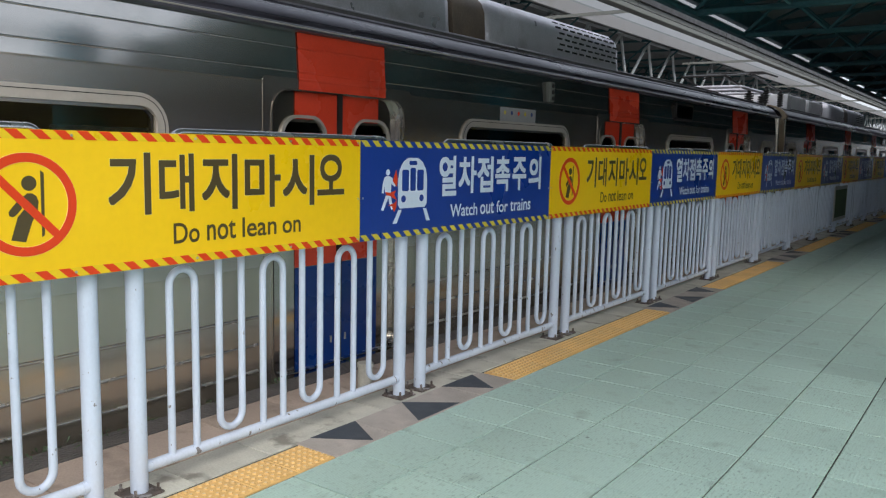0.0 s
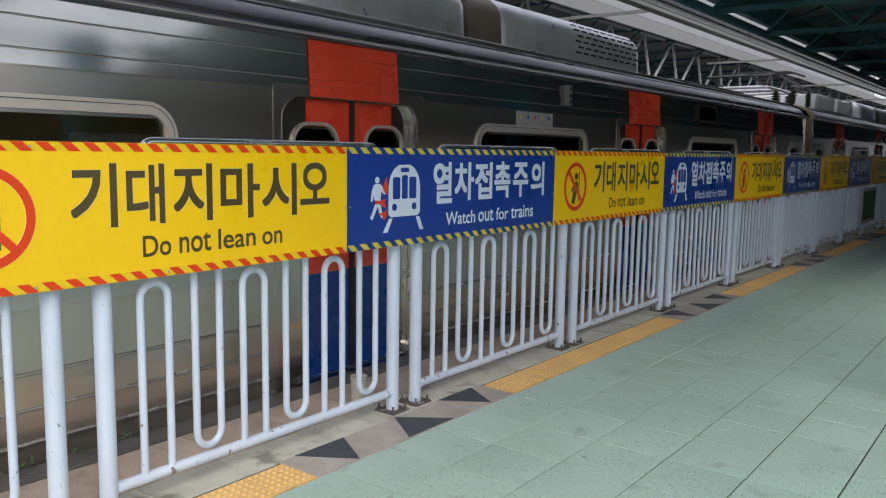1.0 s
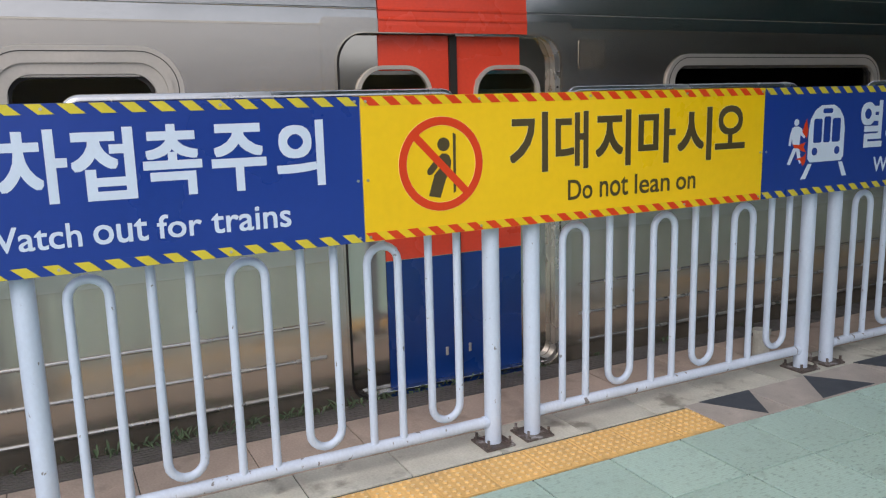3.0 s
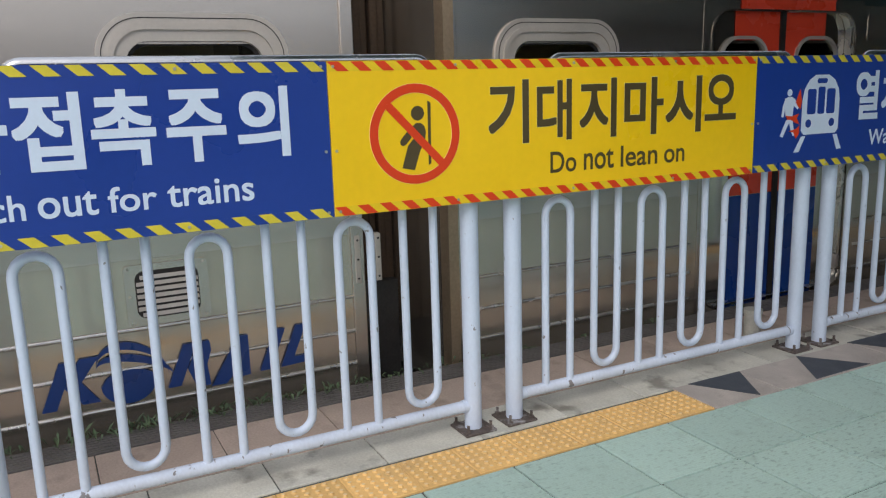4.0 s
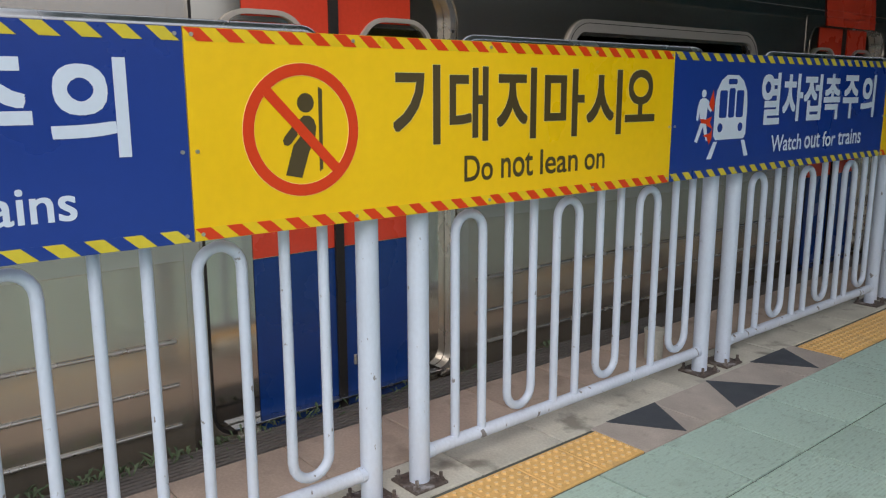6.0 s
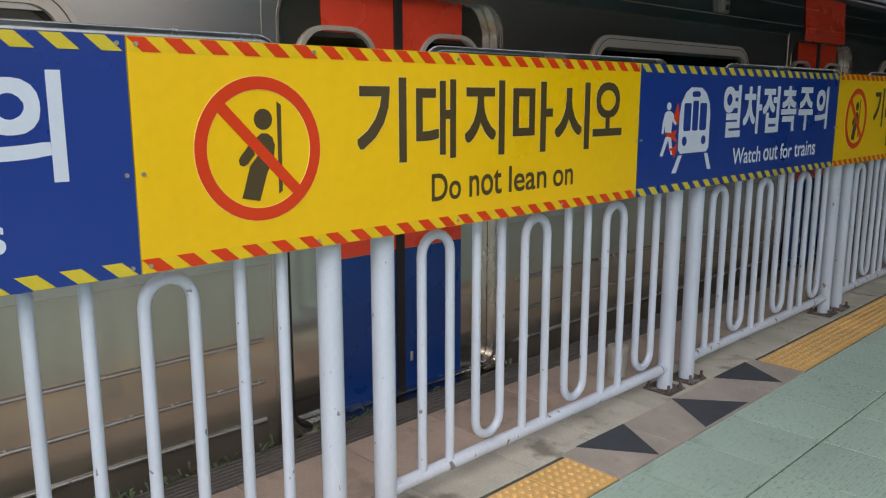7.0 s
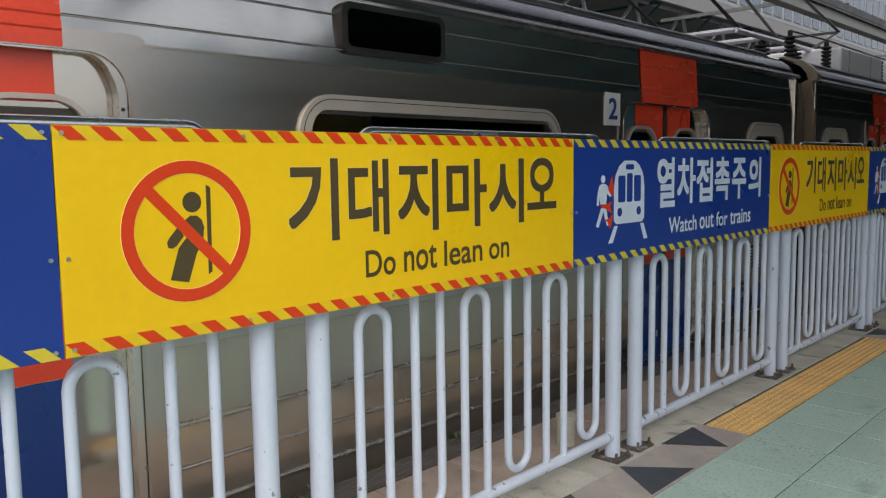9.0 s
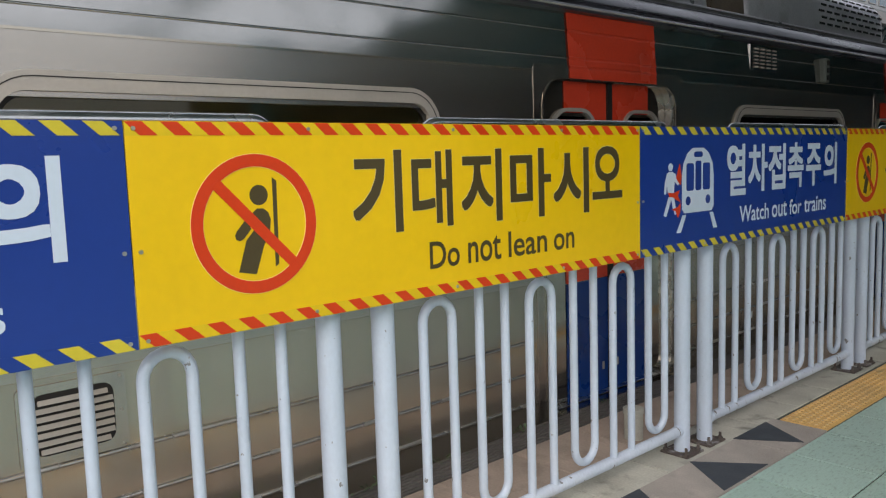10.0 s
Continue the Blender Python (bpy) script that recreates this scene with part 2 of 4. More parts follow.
LEAF = shade("weed_leaf", (0.09, 0.14, 0.07), 0.6, vary=0.35, scale=14, grain=40)
TRACK = shade("rusty_rail", (0.16, 0.09, 0.06), 0.5, 0.6, vary=0.2)
GLASS = pane_material("tinted_train_glass", (0.80, 0.78, 0.66))
BLUEGLASS = pane_material("blue_window_glass", (0.10, 0.17, 0.24), 0.05)


# ---- mesh helpers ----
def part(name, bm, material, parent=None, label="", smooth=False):
    me = bpy.data.meshes.new(name)
    bm.to_mesh(me)
    bm.free()
    me.materials.append(material)
    if smooth:
        for p in me.polygons:
            p.use_smooth = True
        me.set_sharp_from_angle(angle=radians(50))
    ob = new(name, me)
    ob.parent = parent
    return tagged(ob, label)


def box(bm, x0, x1, y0, y1, z0, z1, bevel=0.0):
    vs = [bm.verts.new((x, y, z)) for x in (x0, x1) for y in (y0, y1) for z in (z0, z1)]
    fs = [bm.faces.new([vs[i] for i in q]) for q in ((0, 1, 3, 2), (4, 6, 7, 5), (0, 4, 5, 1), (2, 3, 7, 6), (0, 2, 6, 4), (1, 5, 7, 3))]
    if bevel:
        es = {e for f in fs for e in f.edges}
        bmesh.ops.bevel(bm, geom=list(es), offset=bevel, segments=2, affect="EDGES", profile=0.5)
    return bm


def boxed(x0, x1, y0, y1, z0, z1, bevel=0.0):
    return box(bmesh.new(), x0, x1, y0, y1, z0, z1, bevel)


def tube(bm, pts, r, seg=10, caps=True, up=(1, 0, 0)):
    """A round tube swept along points that stay in the plane at right angles to up."""
    pts = [Vector(p) for p in pts]
    rings = []
    up = Vector(up)
    for i, p in enumerate(pts):
        d = (pts[min(i + 1, len(pts) - 1)] - pts[max(i - 1, 0)]).normalized()
        side = d.cross(up)
        if side.length < 1e-4:
            side = d.cross(Vector((0, 1, 0)))
        side.normalize()
        other = d.cross(side).normalized()
        rings.append([bm.verts.new(p + r * (math.cos(a) * side + math.sin(a) * other)) for a in (2 * math.pi * k / seg for k in range(seg))])
    for a, b in zip(rings, rings[1:]):
        for k in range(seg):
            bm.faces.new((a[k], a[(k + 1) % seg], b[(k + 1) % seg], b[k]))
    if caps:
        bm.faces.new(rings[0][::-1])
        bm.faces.new(rings[-1])
    return bm


def bend(cy, cz, r, a0, a1, x=0.0, n=9):
    return [(x, cy + r * math.cos(a), cz + r * math.sin(a)) for a in (a0 + (a1 - a0) * k / n for k in range(n + 1))]


def rounded(y0, y1, z0, z1, r, n=6):
    pts = []
    for cy, cz, a in ((y1 - r, z1 - r, 0), (y0 + r, z1 - r, 90), (y0 + r, z0 + r, 180), (y1 - r, z0 + r, 270)):
        pts += [(cy + r * math.cos(radians(a + 90 * k / n)), cz + r * math.sin(radians(a + 90 * k / n))) for k in range(n + 1)]
    return pts


def slab_of(bm, outline, x0, x1):
    """A flat plate with the given y, z outline between x0 and x1."""
    a = [bm.verts.new((x0, y, z)) for y, z in outline]
    b = [bm.verts.new((x1, y, z)) for y, z in outline]
    bm.faces.new(a[::-1])
    bm.faces.new(b)
    for k in range(len(a)):
        j = (k + 1) % len(a)
        bm.faces.new((a[k], a[j], b[j], b[k]))
    return bm


def ring_of(bm, outer, inner, x0, x1):
    """A flat ring between two outlines of equal count, between x0 and x1."""
    n = len(outer)
    loops = [[bm.verts.new((x, y, z)) for y, z in o] for o, x in ((outer, x0), (outer, x1), (inner, x1), (inner, x0))]
    for a, b in zip(loops, loops[1:] + loops[:1]):
        for k in range(n):
            j = (k + 1) % n
            bm.faces.new((a[k], a[j], b[j], b[k]))
    bmesh.ops.recalc_face_normals(bm, faces=bm.faces)
    return bm


def circle_of(cy, cz, r, n=48):
    return [(cy + r * math.cos(2 * math.pi * k / n), cz + r * math.sin(2 * math.pi * k / n)) for k in range(n)]


def cylinder(bm, x, y, z0, z1, r, seg=14):
    return tube(bm, [(x, y, z0), (x, y, z1)], r, seg)


def lettering(text, y0, y1, z0, z1, depth, bold, name, material, parent, label, widen=None):
    """Raised lettering of the built-in font, fitted into a box on a sign's face; bold: how far the strokes are widened, in the font's units."""
    cu = bpy.data.curves.new("letters", "FONT")
    cu.body, cu.resolution_u = text, 4
    ob = new("letters", cu)
    bpy.context.view_layer.update()
    me = bpy.data.meshes.new_from_object(ob.evaluated_get(bpy.context.evaluated_depsgraph_get()))
    bpy.data.objects.remove(ob)
    src = bmesh.new()
    src.from_mesh(me)
    bpy.data.meshes.remove(me)
    lo_x, hi_x = min(v.co.x for v in src.verts), max(v.co.x for v in src.verts)
    lo_y, hi_y = min(v.co.y for v in src.verts), max(v.co.y for v in src.verts)
    grow = bold if widen is None else widen
    sy, sz = (y1 - y0) / (hi_x - lo_x + 2 * bold), (z1 - z0) / (hi_y - lo_y + 2 * bold)
    bm, links = bmesh.new(), []
    shifts = [(a, b) for a in (-1, 0, 1) for b in (-1, 0, 1)]
    if grow > 0.05:
        shifts += [(a, b) for a in (-0.5, 0.5) for b in (-1, 1)] + [(a, b) for a in (-1, 1) for b in (-0.5, 0.5)]
    for n, (a, b) in enumerate(shifts):
        made = {}
        for v in src.verts:
            made[v] = bm.verts.new((depth + n * 2.5e-5, y0 + sy * (v.co.x - lo_x + bold + a * grow), z0 + sz * (v.co.y - lo_y + bold + b * grow)))
        for f in src.faces:
            bm.faces.new([made[v] for v in f.verts])
        links.append([made[f.verts[0]] for f in src.faces])
    src.free()
    chain = [v for row in links for v in row]
    for v, w in zip(chain, chain[1:]):
        if v is not w and not bm.edges.get((v, w)):
            bm.edges.new((v, w))
    return part(name, bm, material, parent, label)


def lathe(x, y, pts, seg=12):
    """A turned shape round an upright axis, from points of radius and height."""
    bm = bmesh.new()
    rings = [[bm.verts.new((x + r * math.cos(2 * math.pi * k / seg), y + r * math.sin(2 * math.pi * k / seg), z)) for k in range(seg)] for r, z in pts]
    for a, b in zip(rings, rings[1:]):
        for k in range(seg):
            bm.faces.new((a[k], a[(k + 1) % seg], b[(k + 1) % seg], b[k]))
    bm.faces.new(rings[0][::-1])
    bm.faces.new(rings[-1])
    return bm


def empty(name, label, category, group="", kind=""):
    return tagged(new(name), label, category, group, kind)

# ---- the large structure ----
EDGE = -0.865
tagged(part("ground", boxed(-400, 400, -300, 500, -1.5, -1.15), BALLAST), "grey-brown ballast ground round the tracks", "ground", kind="structure")
platform = tagged(part("platform", boxed(EDGE, 9.0, -30, 110, -1.14, -0.02), CONCRETE), "concrete platform body beside the track", "platform", kind="structure")
for rx in (-1.82, -3.26):
    tagged(part("rail", boxed(rx - 0.035, rx + 0.035, -60, 120, -1.148, -1.0, 0.008), TRACK), "rusty steel running rail on the ballast", "rail", kind="structure")


def sloped_piece(w, d, h, c=0.0025):
    """A tile with a small worn chamfer, its top at z = 0."""
    bm = bmesh.new()
    low = [bm.verts.new((x, y, -h)) for x, y in ((0, 0), (w, 0), (w, d), (0, d))]
    mid = [bm.verts.new((x, y, -c)) for x, y in ((0, 0), (w, 0), (w, d), (0, d))]
    top = [bm.verts.new((x, y, 0)) for x, y in ((c, c), (w - c, c), (w - c, d - c), (c, d - c))]
    for a, b in ((low, mid), (mid, top)):
        for k in range(4):
            j = (k + 1) % 4
            bm.faces.new((a[k], a[j], b[j], b[k]))
    bm.faces.new(top)
    return bm


# ---- fence: round-tube panels between paired posts ----
PITCH, FIRST, FX = 2.01, 0.714, -0.08


def build_fence_panel(y0, step):
    """One panel from its left post at y = 0 to its right post, in its own space."""
    fence = empty("fence_panel", "bluish-white painted steel tube fence panel with hairpin bars", "fence", "fence panels along the platform")
    length = PITCH - 0.196
    for y in (0.004, length - 0.010):
        post = part("post", cylinder(bmesh.new(), 0, y, 0.008, 1.5, 0.038, 20), FENCE, fence, smooth=True)
        plate = part("base_plate", boxed(-0.075, 0.075, y - 0.075, y + 0.075, 0.001, 0.012, 0.003), FOOT, fence, "rusty base plate with chipped paint")
        for bx in (-0.055, 0.055):
            for by in (-0.055, 0.055):
                bm = cylinder(bmesh.new(), bx, y + by, 0.012, 0.045, 0.007, 6)
                cylinder(bm, bx, y + by, 0.012, 0.022, 0.014, 6)
                part("bolt", bm, FOOT, plate)
    part("bottom_rail", tube(bmesh.new(), [(0, 0.0, 0.112), (0, length, 0.112)], 0.025, 14), FENCE_WORN, fence, smooth=True)
    for y in (0.05, length - 0.05):
        part("rail_collar", tube(bmesh.new(), [(0, y - 0.012, 0.112), (0, y + 0.012, 0.112)], 0.0275, 14), FENCE, fence)
    r = 0.067
    for k in range(6):
        a = y0 + k * step
        if k % 2 == 0:
            pts = [(0, a, 0.11), (0, a, 0.900)] + bend(a + r, 0.900, r, math.pi, 0)[1:-1] + [(0, a + 2 * r, 0.900), (0, a + 2 * r, 0.11)]
        else:
            pts = [(0, a, 1.56), (0, a, 0.234)] + bend(a + r, 0.234, r, math.pi, 2 * math.pi)[1:-1] + [(0, a + 2 * r, 0.234), (0, a + 2 * r, 1.56)]
        part("hairpin_bar", tube(bmesh.new(), pts, 0.0172, 10), FENCE, fence, smooth=True)
    a, b, c, z = 0.19, length - 0.19, 0.05, 1.566
    pts = [(0.02, a, 1.40), (0.02, a, z - c)] + bend(a + c, z - c, c, math.pi, math.pi / 2, 0.02, 6)[1:] + bend(b - c, z - c, c, math.pi / 2, 0, 0.02, 6) + [(0.02, b, 1.40)]
    part("top_rail", tube(bmesh.new(), pts, 0.0215, 12), STEEL, fence, "polished steel handrail", smooth=True)
    return fence


panel, near_panel = build_fence_panel(0.174, 0.2685), build_fence_panel(0.134, 0.274)
panel.matrix_basis = pose(FX, FIRST + 0.098, 0)
near_panel.matrix_basis = pose(FX, FIRST + 0.098 - PITCH, 0)
for k in range(1, 30):
    copy_thing(panel, pose(FX, FIRST + 0.098 + k * PITCH, 0, 0, 0, 0.05 * (k % 3 - 1)))
for k in range(-3, -1):
    copy_thing(near_panel, pose(FX, FIRST + 0.098 + k * PITCH, 0))


# ---- warning signs along the top of the fence ----
Z0, HIGH = 1.004, 0.557


def hazard(length, z0, z1, count, slant):
    bm = bmesh.new()
    p = length / count
    for k in range(-1, count):
        a = k * p
        q = [(a, z1), (a + p * 0.5, z1), (a + p * 0.5 + slant, z0), (a + slant, z0)]
        q = [(min(max(y, 0.001), length - 0.001), z) for y, z in q]
        if q[2][0] - q[3][0] > 0.002:
            slab_of(bm, [q[0], q[3], q[2], q[1]] if q[1][0] - q[0][0] > 0.002 else [q[0], q[3], q[2]], 0.0006, 0.0016)
    return bm


def sign_board(name, label, length, sheet, under, stripes, group, count):
    sign = empty(name, label, "sign", group)
    part("board", boxed(-0.006, 0.0, 0.002, length - 0.002, 0, HIGH), sheet, sign)
    part("backing_rail", boxed(-0.03, -0.0065, 0.05, length - 0.05, HIGH - 0.12, HIGH - 0.08), BACKING, sign, "aluminium backing rail")
    for z in (0.0, HIGH - 0.036):
        tape = part("hazard_tape", boxed(-0.0002, 0.0006, 0.002, length - 0.002, z + 0.0005, z + 0.0355), under, sign, "hazard tape with slanted stripes")
        part("stripes", hazard(length, z + 0.001, z + 0.035, count, 0.038), stripes, tape)
    for y in (0.022, length * 0.24, length * 0.5, length * 0.76, length - 0.022):
        for z in (0.018, HIGH - 0.018):
            bm = tube(bmesh.new(), [(0.0, y, z), (0.005, y, z)], 0.0055, 8, up=(0, 0, 1))
            part("screw", bm, SCREW, sign)
    for y in (0.02, length - 0.02):
        part("screw", tube(bmesh.new(), [(0.0, y, HIGH * 0.43), (0.005, y, HIGH * 0.43)], 0.0055, 8, up=(0, 0, 1)), SCREW, sign)
    return sign


def build_lean_sign():
    sign = sign_board("warning_sign", "yellow warning sign against leaning, red and yellow hazard border", 2.15, YELLOW, LEMON_Y, RED, "warning signs along the fence", 24)
    cy, cz = 0.34, 0.284
    fig = bmesh.new()
    o = lambda pts: [(y, z - Z0) for y, z in pts]
    slab_of(fig, circle_of(0.350, 1.366 - Z0, 0.0275, 20), 0.0004, 0.0014)
    slab_of(fig, o([(0.324, 1.316), (0.318, 1.297), (0.330, 1.272), (0.306, 1.246), (0.279, 1.163), (0.331, 1.152), (0.357, 1.226), (0.378, 1.262), (0.383, 1.298), (0.376, 1.318), (0.362, 1.329), (0.343, 1.330)]), 0.0004, 0.0014)
    slab_of(fig, o([(0.304, 1.300), (0.279, 1.273), (0.273, 1.262), (0.276, 1.250), (0.287, 1.246), (0.298, 1.251), (0.321, 1.276), (0.316, 1.292)]), 0.0016, 0.0022)
    slab_of(fig, o([(0.393, 1.412), (0.391, 1.167), (0.402, 1.174), (0.406, 1.403)]), 0.0004, 0.0014)
    part("pictogram", fig, BROWN, sign, "dark brown leaning pictogram")
    halo = ring_of(bmesh.new(), circle_of(cy, cz, 0.1898), circle_of(cy, cz, 0.1537), 0.0002, 0.0012)
    part("ring_outline", halo, PALE, sign)
    ban = ring_of(bmesh.new(), circle_of(cy, cz, 0.1885), circle_of(cy, cz, 0.155), 0.0006, 0.0022)
    a, w = math.atan2(1.174 - 1.393, 0.441 - 0.227), 0.0155
    d, nrm = Vector((math.cos(a), math.sin(a))), Vector((-math.sin(a), math.cos(a)))
    c = Vector((cy - 0.004, cz))
    q = [c + s * 0.160 * d + t * w * nrm for s, t in ((-1, 1), (-1, -1), (1, -1), (1, 1))]
    slab_of(ban, [(p.x, p.y) for p in q], 0.0014, 0.0026)
    part("prohibition_ring", ban, RED, sign, "red prohibition ring with diagonal bar")
    for text, a, b, lo, hi in (("기", 0.660, 0.852, 1.223, 1.472), ("대", 0.891, 1.066, 1.226, 1.470), ("지", 1.106, 1.304, 1.225, 1.470), ("마", 1.346, 1.569, 1.224, 1.469), ("시", 1.582, 1.798, 1.222, 1.469), ("오", 1.820, 2.020, 1.268, 1.472)):
        lettering(text, a, b, lo + 0.003 - Z0, hi + 0.009 - Z0, 0.0016, 0.021, "syllable", BROWN, sign, "dark brown Korean lettering")
        lettering(text, a, b, lo + 0.003 - Z0, hi + 0.009 - Z0, 0.0008, 0.021, "syllable_outline", PALE, sign, "pale outline of lettering", 0.026)
    for text, a, b, hi in (("Do", 0.957, 1.090, 1.182), ("not", 1.130, 1.292, 1.178), ("lean", 1.330, 1.540, 1.186), ("on", 1.580, 1.702, 1.156)):
        lettering(text, a, b, 1.093 - Z0, hi - Z0, 0.0016, 0.010, "word", BROWN, sign, "dark brown English lettering")
    return sign


def build_train_sign():
    sign = sign_board("warning_sign", "navy blue train warning sign with white lettering and hazard border", 2.16, BLUE, BLUE, LEMON, "warning signs along the fence", 23)
    t0, t1, zb, zt = 0.325, 0.60, 1.172 - Z0, 1.468 - Z0
    w = t1 - t0
    body = [(t1 - 0.02, zb), (t1, zb + 0.02), (t1, zb + 0.17), (t1 - 0.012, zb + 0.225), (t1 - 0.045, zb + 0.27), (t1 - 0.09, zt - 0.002), (t0 + 0.09, zt - 0.002), (t0 + 0.045, zb + 0.27), (t0 + 0.012, zb + 0.225), (t0, zb + 0.17), (t0, zb + 0.02), (t0 + 0.02, zb)]
    icon = slab_of(bmesh.new(), body, 0.0002, 0.0012)
    slab_of(icon, [(t0 + 0.005, zb - 0.008), (t0 - 0.045, zb - 0.085), (t0 - 0.008, zb - 0.085), (t0 + 0.035, zb - 0.008)], 0.0002, 0.0012)
    slab_of(icon, [(t1 - 0.035, zb - 0.008), (t1 + 0.0, zb - 0.085), (t1 + 0.035, zb - 0.085), (t1 - 0.005, zb - 0.008)], 0.0002, 0.0012)
    ic = part("train_pictogram", icon, WHITE, sign, "bluish-white train front pictogram")
    for a, b, lo, hi in ((0.035, 0.098, 0.10, 0.225), (0.112, 0.163, 0.10, 0.235), (0.177, 0.240, 0.10, 0.225), (0.10, 0.175, 0.252, 0.277)):
        part("pictogram_window", slab_of(bmesh.new(), rounded(t0 + a, t0 + b, zb + lo, zb + hi, 0.011, 3), 0.0014, 0.002), BLUE, ic)
    for y in (0.05, 0.222):
        part("pictogram_lamp", slab_of(bmesh.new(), circle_of(t0 + y, zb + 0.055, 0.021, 18), 0.0014, 0.002), BLUE, ic)
    o = lambda pts: [(y - 2.15, z - Z0) for y, z in pts]
    fig = slab_of(bmesh.new(), circle_of(0.232, 1.383 - Z0, 0.0175, 16), 0.0002, 0.0012)
    slab_of(fig, o([(2.352, 1.355), (2.338, 1.320), (2.330, 1.268), (2.345, 1.264), (2.354, 1.305), (2.360, 1.270), (2.378, 1.255), (2.408, 1.262), (2.414, 1.320), (2.442, 1.300), (2.452, 1.308), (2.420, 1.352), (2.398, 1.362), (2.370, 1.362)]), 0.0002, 0.0012)
    slab_of(fig, o([(2.366, 1.252), (2.326, 1.172), (2.346, 1.166), (2.388, 1.240), (2.398, 1.205), (2.418, 1.170), (2.436, 1.176), (2.420, 1.212), (2.410, 1.252)]), 0.0002, 0.0012)
    part("walker_pictogram", fig, WHITE, sign, "bluish-white walking pictogram")
    burst = bmesh.new()
    slab_of(burst, o([(2.455, 1.400), (2.425, 1.335), (2.440, 1.318), (2.462, 1.300), (2.470, 1.340)]), 0.0013, 0.0019)
    slab_of(burst, o([(2.360, 1.272), (2.405, 1.268), (2.455, 1.280), (2.440, 1.255), (2.462, 1.225), (2.430, 1.235), (2.400, 1.250), (2.372, 1.252)]), 0.0013, 0.0019)
    slab_of(burst, o([(2.462, 1.222), (2.440, 1.205), (2.385, 1.195), (2.420, 1.188), (2.440, 1.155), (2.460, 1.180)]), 0.0013, 0.0019)
    part("impact_mark", burst, RED, sign, "red impact marks")
    for text, a, b, lo, hi in (("열", 0.725, 0.910, 1.226, 1.472), ("차", 0.935, 1.140, 1.236, 1.470), ("접", 1.150, 1.347, 1.236, 1.470), ("촉", 1.371, 1.566, 1.236, 1.474), ("주", 1.598, 1.792, 1.236, 1.468), ("의", 1.829, 2.011, 1.236, 1.472)):
        lettering(text, a, b, lo + 0.003 - Z0, hi + 0.009 - Z0, 0.0012, 0.026, "syllable", WHITE, sign, "bluish-white Korean lettering")
    for text, a, b, lo, hi in (("Watch", 0.850, 1.160, 1.092, 1.174), ("out", 1.195, 1.368, 1.092, 1.170), ("for", 1.398, 1.548, 1.093, 1.176), ("trains", 1.581, 1.870, 1.093, 1.178)):
        lettering(text, a, b, lo - Z0, hi - Z0, 0.0012, 0.012, "word", WHITE, sign, "bluish-white English lettering")
    return sign


LEMON_Y = shade("yellow_tape_ground", (0.80, 0.56, 0.01), 0.38, vary=0.05)
BOUNDS = [-4.31, -2.16, 0.0, 2.15, 4.33, 6.41, 8.51, 10.56] + [10.56 + 2.1 * k for k in range(1, 24)]
lean, watch = build_lean_sign(), build_train_sign()
for k, (a, b) in enumerate(zip(BOUNDS, BOUNDS[1:])):
    kind, own = (lean, 2.15) if k % 2 == 0 else (watch, 2.16)
    m = Matrix.Translation((0, a, Z0)) @ Matrix.Diagonal((1, (b - a) / own, 1, 1))
    if k < 2:
        kind.matrix_basis = m
    else:
        copy_thing(kind, m)

# ---- the train ----
DOORS, BAYS, ENDS = (-2.87, -7.81, -12.75, -17.69), (-5.34, -10.28, -15.22), (-1.0, -19.53)
FRONT, REAR = -0.25, -20.25
HALF, LINTEL = 0.68, 1.885


def tilt(z):
    """How far the upper side leans inwards at a height."""
    return -0.022 * max(0.0, (z - 1.925) / 0.335)


def wall(bm, x, y0, y1, z0, z1, holes, depth):
    ys = sorted({y0, y1, *(h[0] for h in holes), *(h[1] for h in holes)})
    zs = sorted({z0, z1, *(min(max(v, z0), z1) for h in holes for v in h[2:])})
    for a, b in zip(ys, ys[1:]):
        for c, d in zip(zs, zs[1:]):
            my, mz = (a + b) / 2, (c + d) / 2
            if any(h[0] < my < h[1] and h[2] < mz < h[3] for h in holes):
                continue
            bm.faces.new([bm.verts.new((x, *p)) for p in ((a, c), (b, c), (b, d), (a, d))])
    for h in holes:
        a, b, c, d = h[0], h[1], max(h[2], z0), min(h[3], z1)
        if c >= d or not depth:
            continue
        sides = [((a, c), (a, d)), ((b, d), (b, c))]
        if h[2] >= z0:
            sides.append(((b, c), (a, c)))
        if h[3] <= z1:
            sides.append(((a, d), (b, d)))
        for p, q in sides:
            bm.faces.new([bm.verts.new(v) for v in ((x, *p), (x, *q), (x - depth, *q), (x - depth, *p))])
    return bm


def strip(bm, profile, y0, y1):
    """A sheet swept along y through x, z points."""
    a = [bm.verts.new((x, y0, z)) for x, z in profile]
    b = [bm.verts.new((x, y1, z)) for x, z in profile]
    for k in range(len(a) - 1):
        bm.faces.new((a[k], b[k], b[k + 1], a[k + 1]))
    return bm


